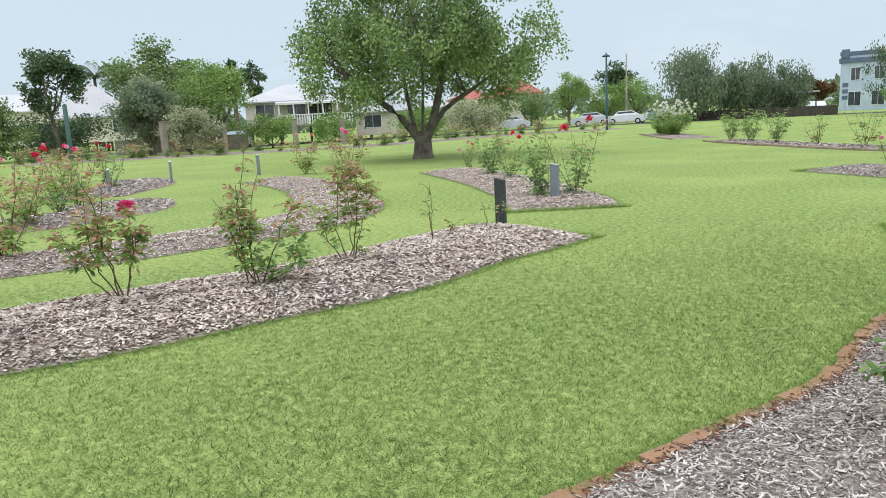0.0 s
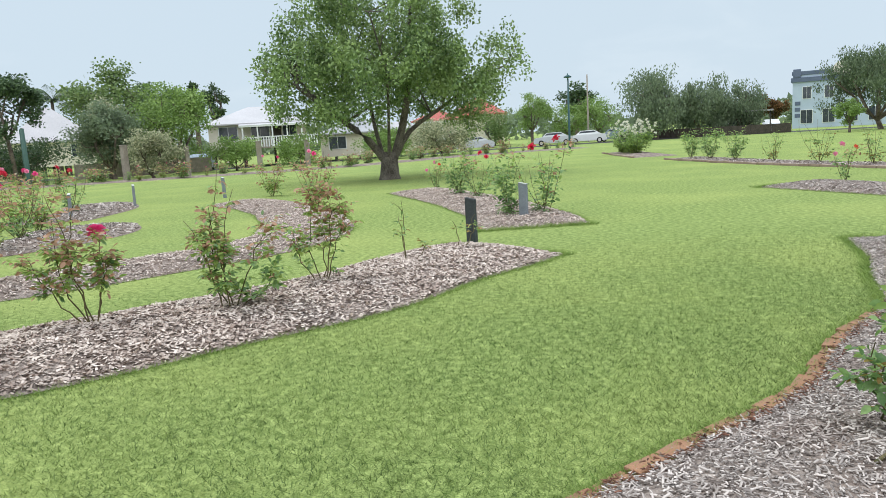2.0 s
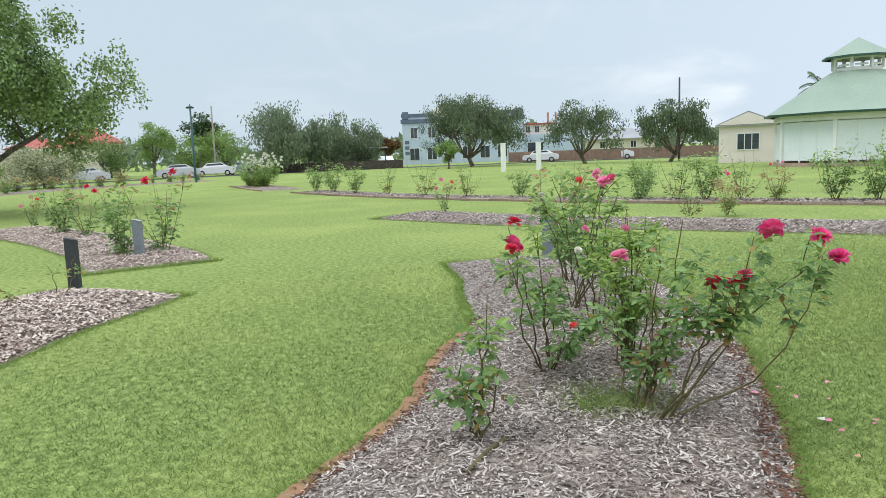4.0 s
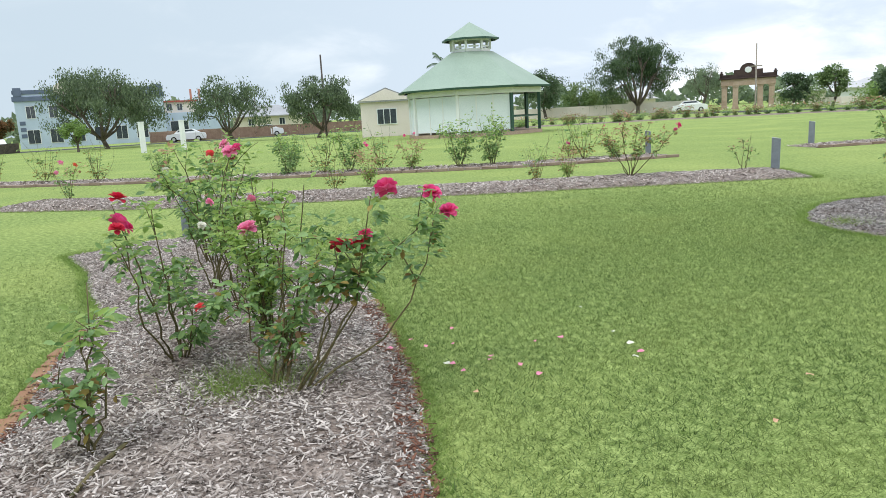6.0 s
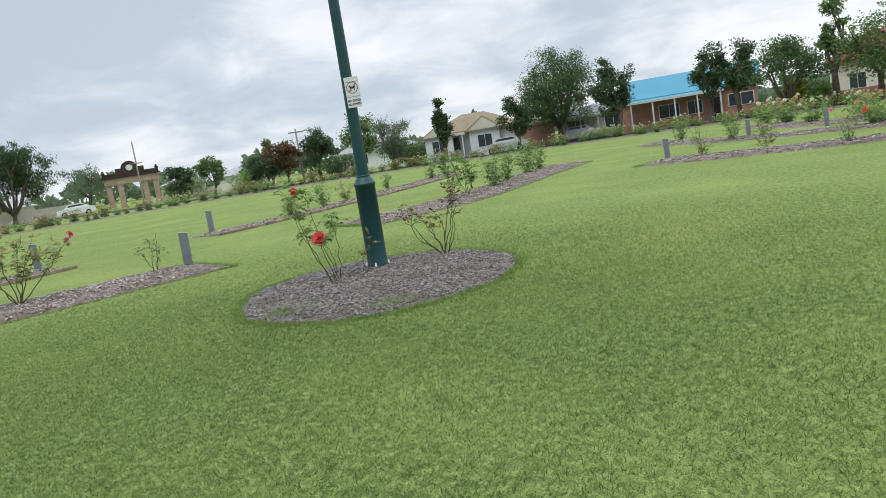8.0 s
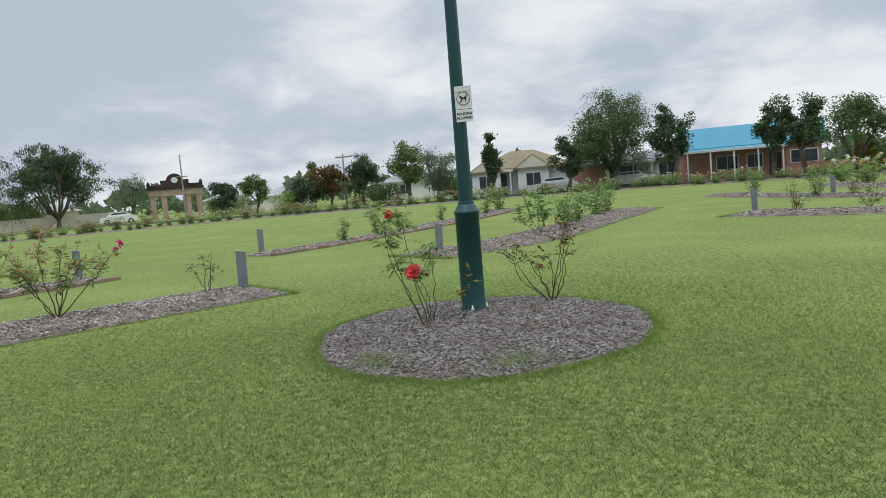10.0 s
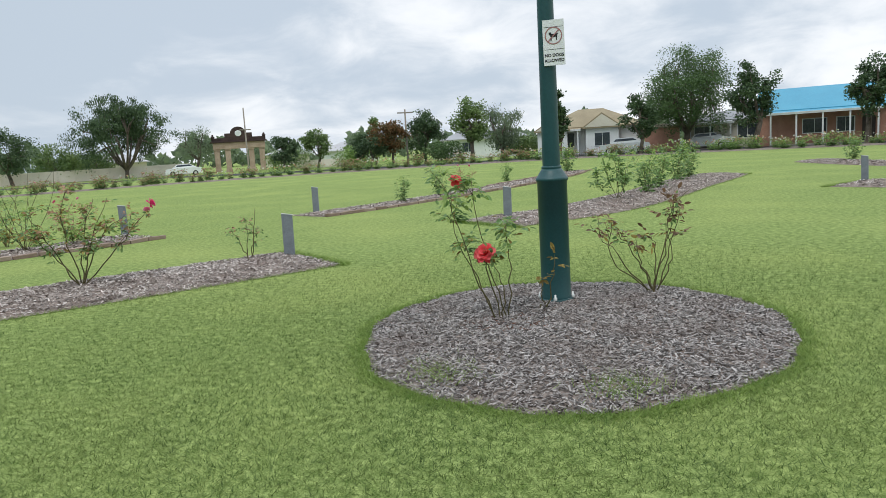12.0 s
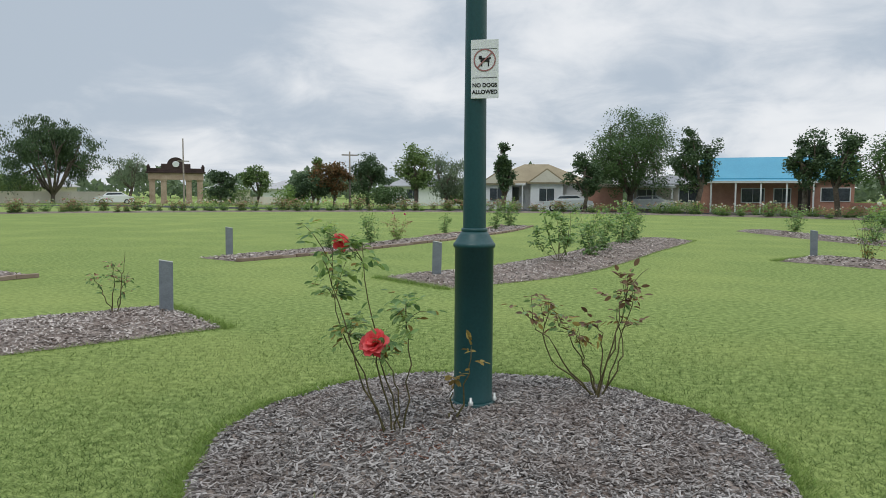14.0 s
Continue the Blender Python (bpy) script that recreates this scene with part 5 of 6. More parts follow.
def rotunda():
    ob = thing("rotunda", pose(-33.1, 25.9, 0, 0, 0, 8) @ Matrix.Diagonal((1.22, 1.22, 1.166, 1)), "octagonal park rotunda with a green sheet roof and white screens", "rotunda")
    part("floor_slab", skirt("floor_slab", [octagon(3.9, 0.0), octagon(3.9, 0.18)], SANDSTONE, True), ob)
    part("roof", skirt("roof", [octagon(4.15, 2.66), octagon(4.4, 2.68), octagon(1.3, 4.75), octagon(1.15, 4.78)], GAZ_ROOF), ob)
    part("gutter", skirt("gutter", [octagon(4.2, 2.57), octagon(4.42, 2.58), octagon(4.44, 2.68), octagon(4.3, 2.66)], GAZ_DARK), ob, "dark green gutter")
    part("frieze", skirt("frieze", [octagon(3.86, 2.28), octagon(3.9, 2.28), octagon(3.9, 2.58), octagon(3.86, 2.58)], WHITE), ob)
    part("lantern_wall", skirt("lantern_wall", [octagon(1.12, 4.7), octagon(1.12, 4.95)], WHITE), ob)
    part("lantern_head", skirt("lantern_head", [octagon(1.12, 5.38), octagon(1.12, 5.56)], WHITE), ob)
    for i in range(8):
        x, y, _ = octagon(1.12, 0)[i]
        part("lantern_post", box("lantern_post", (-0.06, -0.06, 4.9), (0.06, 0.06, 5.5), WHITE, 0), ob, "", pose(x, y, 0, 0, 0, 22.5 + 45 * i))
        xm, ym = [(octagon(1.1, 0)[i][k] + octagon(1.1, 0)[(i + 1) % 8][k]) / 2 for k in (0, 1)]
        part("fretwork", box("fretwork", (-0.01, -0.28, 5.02), (0.01, 0.28, 5.12), WHITE, 0), ob, "", pose(xm, ym, 0, 0, 0, 45 + 45 * i))
    part("lantern_roof", skirt("lantern_roof", [octagon(1.45, 5.5), octagon(1.62, 5.52), octagon(0.03, 6.5), octagon(0.01, 6.52)], GAZ_ROOF, True), ob)
    part("lantern_gutter", skirt("lantern_gutter", [octagon(1.5, 5.43), octagon(1.64, 5.44), octagon(1.64, 5.53), octagon(1.5, 5.53)], GAZ_DARK), ob)
    for i in range(8):
        x, y, _ = octagon(3.75, 0)[i]
        part("post", box("post", (-0.08, -0.08, 0.1), (0.08, 0.08, 2.63), GAZ_DARK if i in (7, 0, 1) else WHITE, 0.01), ob, "", pose(x, y, 0, 0, 0, 22.5 + 45 * i))
    for i in (2, 3, 4, 5, 6):
        a, b = octagon(3.72, 0)[i], octagon(3.72, 0)[(i + 1) % 8]
        mx, my = (a[0] + b[0]) / 2, (a[1] + b[1]) / 2
        scr = part("screen", box("screen", (-0.015, -1.34, 0.3), (0.015, 1.34, 2.24), SCREEN, 0), ob, "translucent white screen panel", pose(mx, my, 0, 0, 0, 45 * (i + 1)))
        for y in (-0.45, 0.45):
            part("batten", box("batten", (-0.03, y - 0.03, 0.2), (0.03, y + 0.03, 2.28), WHITE, 0), scr)
    for i in (7, 0, 1):
        a, b = octagon(3.72, 0)[i], octagon(3.72, 0)[(i + 1) % 8]
        part("railing", box("railing", (-0.03, -1.36, 0.95), (0.03, 1.36, 1.03), GAZ_DARK, 0), ob, "", pose((a[0] + b[0]) / 2, (a[1] + b[1]) / 2, 0, 0, 0, 45 * (i + 1)))


rotunda()

# ---- the memorial gate ----
def gate():
    ob = thing("memorial_gate", pose(-39.6, 86.5, 0, 0, 0, 23) @ Matrix.Diagonal((1.32, 1.2, 1.2, 1)), "sandstone memorial gateway with a dark stained parapet", "gateway")
    for x in (-2.2, -1.15, 1.15, 2.2):
        col = part("pillar", box("pillar", (x - 0.26, -0.35, -0.1), (x + 0.26, 0.35, 2.55), SANDSTONE, 0.02), ob)
        part("plinth", box("plinth", (x - 0.32, -0.41, -0.1), (x + 0.32, 0.41, 0.35), SANDSTONE, 0.02), col)
        part("capital", box("capital", (x - 0.31, -0.40, 2.40), (x + 0.31, 0.40, 2.56), SANDSTONE, 0.02), col)
    part("beam", box("beam", (-2.55, -0.45, 2.55), (2.55, 0.45, 3.25), SANDSTONE, 0.02), ob)
    part("cornice", box("cornice", (-2.75, -0.6, 3.25), (2.75, 0.6, 3.42), GATE_DARK, 0.03), ob, "dark stained cornice")
    part("parapet", box("parapet", (-2.5, -0.4, 3.42), (2.5, 0.4, 3.78), GATE_DARK, 0.02), ob)
    part("step_block", box("step_block", (-1.35, -0.4, 3.78), (1.35, 0.4, 4.25), GATE_DARK, 0.02), ob)
    bm = bmesh.new()
    bmesh.ops.create_cone(bm, cap_ends=True, segments=36, radius1=0.8, radius2=0.8, depth=0.7, matrix=Matrix.Translation((0, 0, 4.15)) @ Matrix.Rotation(radians(90), 4, "X"))
    part("arch", done(bm, "arch", GATE_DARK), ob)
    bm = bmesh.new()
    bmesh.ops.create_cone(bm, cap_ends=True, segments=28, radius1=0.34, radius2=0.30, depth=0.1, matrix=Matrix.Translation((0, -0.39, 4.2)) @ Matrix.Rotation(radians(90), 4, "X"))
    part("medallion", done(bm, "medallion", WHITE), ob, "pale round medallion")
    for x in (-2.5, 2.5):
        part("finial", lathe("finial", [(0.16, 3.42), (0.16, 3.85), (0.22, 3.9), (0.1, 4.0), (0.12, 4.1), (0.0, 4.22)], GATE_DARK, 12), ob, "", pose(x, 0, 0))


gate()


# ---- houses ----
def window(parent, x, y, z, w, h, name="window"):
    win = part(name, box(name, (x - w / 2 - 0.06, y - 0.05, z - h / 2 - 0.06), (x + w / 2 + 0.06, y + 0.02, z + h / 2 + 0.06), WHITE, 0.01), parent)
    for k in (-1, 1):
        part("pane", box("pane", (x + (k - 1) * w / 4 + 0.02, y - 0.062, z - h / 2), (x + (k + 1) * w / 4 - 0.02, y - 0.052, z + h / 2), GLASS, 0), win)


def hip_roof(w, d, z, rise, gable=False):
    a, b = w / 2, d / 2
    k = a if gable else max(a - b, 0.3)
    v = [(-a, -b, z), (a, -b, z), (a, b, z), (-a, b, z), (-k, 0, z + rise), (k, 0, z + rise)]
    v += [(x, y, q - 0.12) for x, y, q in v[:4]]
    f = [(0, 1, 5, 4), (2, 3, 4, 5), (1, 2, 5), (3, 0, 4), (0, 6, 7, 1), (1, 7, 8, 2), (2, 8, 9, 3), (3, 9, 6, 0), (6, 9, 8, 7)]
    return mesh("roof", v, f, ROOF_WHITE)


def house(x, y, rz, w, d, wall_h, rise, wall, roof, label, lift=0.0, gable=False, wins=(), door=None, veranda=None, over=0.5):
    ob = thing("house", pose(x, y, 0, 0, 0, rz), label, "house")
    part("wall", box("wall", (-w / 2, -d / 2, lift - (0.1 if not lift else 0)), (w / 2, d / 2, lift + wall_h), wall, 0.01), ob)
    me = hip_roof(w + 2 * over, d + 2 * over, lift + wall_h, rise, gable)
    me.materials[0] = roof
    part("roof", me, ob)
    for wx, wz, ww, wh in wins:
        window(ob, wx, -d / 2, lift + wz, ww, wh)
    if door is not None:
        part("door", box("door", (door - 0.45, -d / 2 - 0.05, lift), (door + 0.45, -d / 2 + 0.02, lift + 2.05), DARK_TIMBER, 0.01), ob)
    if lift:
        for i in range(7):
            for yy in (-d / 2 + 0.2, 0.0):
                xx = -w / 2 + 0.2 + i * (w - 0.4) / 6
                part("stump", box("stump", (xx - 0.1, yy - 0.1, -0.1), (xx + 0.1, yy + 0.1, lift), DARK_TIMBER, 0), ob)
    if veranda:
        x0, x1, deep, posts = veranda
        part("veranda_floor", box("veranda_floor", (x0, -d / 2 - deep, lift + 0.0), (x1, -d / 2, lift + 0.12), TIMBER, 0), ob)
        vr = part("veranda_roof", box("veranda_roof", (x0 - 0.2, -deep, -0.04), (x1 + 0.2, 0, 0.04), roof, 0), ob, "", pose(0, -d / 2, lift + wall_h - 0.05, 8, 0, 0))
        part("fascia", box("fascia", (x0 - 0.2, -deep - 0.05, -0.1), (x1 + 0.2, -deep, 0.08), WHITE, 0), vr)
        for i in range(posts):
            xx = x0 + 0.1 + i * (x1 - x0 - 0.2) / (posts - 1)
            part("veranda_post", box("veranda_post", (xx - 0.06, -d / 2 - deep + 0.05, lift), (xx + 0.06, -d / 2 - deep + 0.17, lift + wall_h - 0.3), WHITE, 0), ob)
        if lift:
            part("handrail", box("handrail", (x0, -d / 2 - deep + 0.04, lift + 0.95), (x1, -d / 2 - deep + 0.12, lift + 1.03), WHITE, 0), ob)
            n = int((x1 - x0) / 0.22)
            for i in range(n):
                xx = x0 + 0.1 + i * 0.22
                part("baluster", box("baluster", (xx - 0.05, -d / 2 - deep + 0.06, lift + 0.12), (xx + 0.05, -d / 2 - deep + 0.10, lift + 0.95), WHITE, 0), ob)
    return ob


house(-64.6, -66.0, 135, 7.2, 7.0, 2.5, 3.5, WALL_CREAM, ROOF_WHITE, "weatherboard house with a pale hipped iron roof", lift=1.0, wins=((-2, 1.5, 1.2, 1.2), (2, 1.5, 1.2, 1.2)))
house(-64.6, -74.2, 131, 5.6, 6.0, 3.5, 1.9, WALL_CREAM, ROOF_WHITE, "weatherboard house with a pale gabled iron roof", lift=1.0, gable=True, wins=((-1.6, 1.5, 1.2, 1.2), (1.6, 1.5, 1.2, 1.2)))
house(-63.0, -42.2, 114, 8.6, 7.0, 2.3, 1.6, WALL_CREAM, ROOF_WHITE, "high-set timber house with a veranda and pale iron roof", lift=1.6, wins=((-2.6, 1.4, 1.6, 1.2), (0.2, 1.4, 1.6, 1.2), (2.8, 1.4, 1.2, 1.2)), door=1.6, veranda=(-1.4, 5.2, 1.8, 6))
house(-68.2, -34.0, 107, 7.2, 6.0, 2.2, 1.2, WALL_CREAM, ROOF_GREY, "low timber house with a grey-brown roof", lift=0.4, wins=((-2, 1.3, 1.6, 1.1), (1.2, 1.3, 1.4, 1.1)), door=2.9)
house(-101.0, -26.4, 97, 7.0, 7.0, 3.8, 2.4, WALL_CREAM, ROOF_RED, "cream house with a red iron roof", lift=0.6, wins=((-1.5, 1.5, 1.2, 1.2), (1.5, 1.5, 1.2, 1.2)))
house(-97.0, -31.4, 97, 6.0, 5.5, 3.4, 1.4, WALL_CREAM, ROOF_RED, "cream house with a low red iron roof", lift=0.5, wins=((0, 1.5, 1.4, 1.2),), veranda=(-2.4, 2.4, 1.4, 4))
house(-100.0, -38.0, 97, 6.5, 5.0, 3.0, 1.2, WALL_CREAM, ROOF_WHITE, "pale house behind the trees", wins=((0, 1.5, 1.4, 1.2),))
house(-86.5, 42.0, 59, 9.0, 6.0, 2.6, 1.4, WALL_CREAM, ROOF_GREY, "low pale house with a grey roof", wins=((-2.2, 1.8, 0.7, 0.8), (1.8, 1.8, 0.7, 0.8)))
shed = house(-46.6, 29.6, -42, 7.0, 4.2, 2.9, 1.0, WALL_PINK, ROOF_GREY, "pale pink gabled shed with one dark window", gable=True, over=0.25)
gable_verts = [(x, y, z) for x in (3.62, 3.77) for y, z in ((-2.15, 2.9), (2.15, 2.9), (0, 3.80))]
part("gable_wall", mesh("gable_wall", gable_verts, [(2, 1, 0), (3, 4, 5), (0, 1, 4, 3), (1, 2, 5, 4), (2, 0, 3, 5)], WALL_PINK), shed)
shed_window = part("window", box("window", (3.48, -0.82, 0.95), (3.55, 0.82, 2.25), WHITE, 0.01), shed)
for y0 in (-0.75, -0.23, 0.29):
    part("pane", box("pane", (3.54, y0, 1.02), (3.56, y0 + 0.46, 2.18), GLASS, 0), shed_window)
house(5.4, 68.5, -4, 9.4, 7.0, 2.7, 1.8, WHITE, ROOF_TAN, "white cottage with a tan tiled roof", wins=((-2.6, 1.5, 1.9, 1.3), (0.2, 1.5, 0.9, 1.2)), door=-4.1, veranda=(-4.7, -1.2, 1.6, 4))


def gable_wing(x, y, rz, wide, deep, wall_h, rise, label):
    """A small wing whose gabled end faces the park, with a window under the gable."""
    ob = house(x, y, rz - 90, deep, wide, wall_h, rise, WHITE, ROOF_TAN, label, gable=True, over=0.3)
    e = deep / 2
    tri = [(q, y0, z) for q in (e + 0.15, e + 0.32) for y0, z in ((-wide / 2 - 0.12, wall_h), (wide / 2 + 0.12, wall_h), (0, wall_h + rise - 0.14))]
    part("gable_wall", mesh("gable_wall", tri, [(2, 1, 0), (3, 4, 5), (0, 1, 4, 3), (1, 2, 5, 4), (2, 0, 3, 5)], WALL_CREAM), ob)
    win = part("window", box("window", (e - 0.02, -0.75, 0.8), (e + 0.05, 0.75, 2.1), WHITE, 0.01), ob)
    for y0 in (-0.68, 0.02):
        part("pane", box("pane", (e + 0.04, y0, 0.87), (e + 0.06, y0 + 0.66, 2.03), GLASS, 0), win)


gable_wing(6.1, 64.8, -4, 3.0, 4.4, 2.6, 1.3, "white gabled front wing of the cottage")
gable_wing(1.5, 65.4, -4, 2.8, 4.0, 2.5, 1.1, "small white gabled porch wing of the cottage")
house(11.3, 62.5, -8, 3.0, 4.0, 2.2, 0.3, WALL_BRICK, ROOF_TAN, "small brick garage beside the cottage", over=0.2)
house(17.2, 63.4, -14, 7.0, 6.0, 2.5, 0.8, WALL_CREAM, ROOF_GREY, "shaded low house behind a big tree", wins=((-1.8, 1.4, 1.6, 1.1), (1.8, 1.4, 1.6, 1.1)), veranda=(-3.0, 0.5, 1.5, 3))
house(25.1, 58.6, -22, 11.4, 7.5, 2.9, 1.9, WALL_BRICK, ROOF_BLUE, "brick house with a bright blue iron roof and white veranda posts", wins=((-1.6, 1.5, 1.7, 1.1), (0.6, 1.5, 1.2, 1.1), (4.4, 1.6, 2.0, 1.0)), door=2.2, veranda=(-4.8, 2.9, 1.8, 5), over=0.4, gable=True)
house(39.5, 52.0, -32, 8.0, 6.0, 3.4, 2.2, WALL_PINK, ROOF_RED, "pink rendered house with a brick-red roof", wins=((-2, 1.6, 1.2, 1.2), (2, 1.6, 1.2, 1.2)))
house(-6.6, 84.5, 4, 9.8, 6.0, 2.4, 1.4, WHITE, ROOF_GREY, "white house behind dark trees", wins=((-2, 1.4, 1.4, 1.1), (2, 1.4, 1.4, 1.1)))
house(-27.0, 96.0, 15, 8.0, 6.0, 2.0, 1.2, WHITE, ROOF_WHITE, "low house with a pale roof")
house(-42.0, 112.0, 20, 7.0, 6.0, 2.0, 1.2, WALL_CREAM, ROOF_WHITE, "low house with a pale roof")
house(-84.0, 84.0, 38, 10.0, 6.0, 2.2, 1.2, WALL_CREAM, ROOF_WHITE, "low house with a pale roof")
house(-66.0, 100.0, 32, 9.0, 6.0, 2.2, 1.3, WALL_PINK, ROOF_WHITE, "low house with a pale roof")


def corner_building():
    ob = thing("building", pose(-103.7, 25.2, 0, 0, 0, 71), "two-storey pale blue corner building with slate blue trim", "building")
    part("wall", box("wall", (-8.9, -4, -0.1), (8.9, 5, 6.9), WALL_BLUE, 0.02), ob)
    part("parapet", box("parapet", (-9.1, -4.2, 6.0), (9.1, 5.2, 6.6), TRIM_BLUE, 0.03), ob, "slate blue cornice")
    part("parapet_top", box("parapet_top", (-9.0, -4.1, 6.9), (9.0, -3.7, 7.4), TRIM_BLUE, 0.03), ob)
    for x in (-8.4, 8.4):
        part("pier", box("pier", (x - 0.45, -4.25, 6.6), (x + 0.45, -3.5, 7.7), TRIM_BLUE, 0.05), ob)
    part("pediment", lathe("pediment", [(1.1, -0.15), (1.1, 0.15), (0, 0.15)], WALL_PINK, 24), ob, "", pose(-3.2, -4.0, 7.2, 90, 0, 0))
    for x in (-7.2, -4.6, -2.0, 0.6, 3.2, 5.8):
        window(ob, x, -4, 4.6, 1.0, 1.5)
        window(ob, x, -4, 1.5, 1.4, 1.7)
    for z in (3.0, 2.2, 1.4):
        part("painted_sign", box("painted_sign", (-8.6, -4.06, z), (-7.95, -4.02, z + 0.5), TRIM_BLUE, 0), ob)
    ob2 = thing("building", pose(-103.0, 38.6, 0, 0, 0, 66), "brick and blue-grey shop building with bare chimneys", "building")
    part("wall", box("wall", (-5.5, -4, -0.1), (5.5, 4, 3.8), WALL_BLUE, 0.02), ob2)
    part("upper_wall", box("upper_wall", (-5.0, -3.5, 3.8), (1.0, 3.5, 5.3), WALL_PINK, 0.02), ob2)
    part("roof", box("roof", (-5.3, -3.9, 5.3), (1.3, 3.9, 5.5), ROOF_RED, 0.02), ob2)
    for x in (-4.0, -2.6, -1.2):
        window(ob2, x, -3.5, 4.6, 0.7, 0.9)
    window(ob2, -1.5, -4, 1.6, 2.4, 2.0)
    for x in (0.6, 1.8):
        part("chimney", box("chimney", (x - 0.15, -0.2, 5.0), (x + 0.15, 0.2, 7.2), WALL_BRICK, 0.01), ob2)


corner_building()


# ---- street furniture at the park's edge ----
for x, y, h, w, mat, label in ((-49.8, 9.5, 2.1, 0.15, WHITE, "white painted square gate pillar"), (-50.5, 12.8, 2.1, 0.15, WHITE, "white painted square gate pillar"),
                               (-41.6, -42.0, 2.3, 0.18, TIMBER, "grey weathered timber post"), (-44.6, -39.2, 2.0, 0.14, TIMBER, "grey weathered timber post"),
                               (-48.7, -35.7, 2.1, 0.18, TIMBER, "grey weathered timber post"), (-52.0, -33.2, 2.0, 0.16, TIMBER, "grey weathered timber post")):
    ob = thing("post", pose(x, y, 0, 0, 0, x * 7), label, "post")
    part("shaft", box("shaft", (-w, -w, -0.1), (w, w, h), mat, 0.03), ob)
    part("cap", box("cap", (-w * 1.15, -w * 1.15, h), (w * 1.15, w * 1.15, h + 0.07), mat, 0.02), ob)


def pole(x, y, h, mat, label, arms=(), r=0.11):
    ob = thing("utility_pole", pose(x, y, 0), label, "pole")
    part("shaft", lathe("shaft", [(r, -0.1), (r * 0.7, h), (0, h)], mat, 12), ob)
    for z, half in arms:
        part("crossarm", box("crossarm", (-half, -0.06, z), (half, 0.06, z + 0.12), mat, 0.01), ob, "", pose(0, 0, 0, 0, 0, 25))
    return ob


pole(-42.56, -50.44, 3.9, GAZ_DARK, "green painted steel post by the path", (), 0.13)
pole(-36.5, 81.5, 8.0, TIMBER, "weathered timber power pole with a crossarm", ((5.2, 0.7),))
pole(-88.0, -11.3, 8.0, TIMBER, "tall grey timber power pole", ())
pole(-57.5, 30.8, 7.8, DARK_TIMBER, "tall dark timber power pole", ())
pole(-35.9, -44.6, 3.6, GAZ_DARK, "thin green painted steel pole", (), 0.14)
pole(-13.2, 66.2, 5.6, TIMBER, "timber power pole among trees", ((5.2, 0.8),))
far_lamp = pole(-59.9, -13.1, 5.8, POST_GREEN, "dark green park lamp with a curved arm", (), 0.1)
av, af = [], []
tube(av, af, [(0, 0, 5.6), (0.1, 0, 6.0), (0.5, 0, 6.15), (0.8, 0, 6.0)], [0.05, 0.05, 0.05, 0.04], 8)
part("arm", mesh("arm", av, af, POST_GREEN, True), far_lamp)
part("lamp_head", lathe("lamp_head", [(0.05, 6.05), (0.32, 5.9), (0.30, 5.82), (0, 5.8)], POST_GREEN, 16), far_lamp, "", pose(0.8, 0, 0))


def fence(x0, y0, x1, y1, h, mat, label):
    n = int(math.hypot(x1 - x0, y1 - y0) / 2.0)
    ob = thing("fence", pose(x0, y0, 0, 0, 0, math.degrees(math.atan2(y1 - y0, x1 - x0))), label, "fence")
    for i in range(n):
        part("panel", box("panel", (i * 2.0 + 0.06, -0.02, 0.05), (i * 2.0 + 1.94, 0.02, h), mat, 0.005), ob)
        part("fence_post", box("fence_post", (i * 2.0 - 0.05, -0.05, -0.1), (i * 2.0 + 0.05, 0.05, h + 0.08), mat, 0.005), ob)


fence(-83.0, 24.0, -70.0, 48.0, 1.3, FENCE, "brown timber paling fence")
fence(-74.0, 66.0, -46.5, 86.0, 1.5, WALL_PINK, "pale pink sheet fence by houses")
fence(-33.5, 84.0, -18.0, 72.0, 1.0, WALL_PINK, "pale rendered fence along the street")
fence(-84.0, -8.0, -78.0, 9.0, 1.0, DARK_TIMBER, "dark mesh fence beneath drooping trees")
fence(27.5, 50.5, 40.0, 42.0, 1.0, WALL_BRICK, "low brick garden fence")
fence(-47.0, -50.0, -52.5, -40.0, 1.2, TIMBER, "weathered grey timber garden fence")

shelter = thing("shelter", pose(-84.5, 5.2, 0.45, 0, 0, 79), "open dark shelter with a flat pale roof", "shelter")
part("roof", box("roof", (-3.4, -1.2, 1.95), (3.4, 1.2, 2.12), ROOF_WHITE, 0.02), shelter)
for x in (-3.1, -1, 1, 3.1):
    part("post", box("post", (x - 0.06, -1.0, -0.6), (x + 0.06, -0.88, 1.95), DARK_TIMBER, 0), shelter)


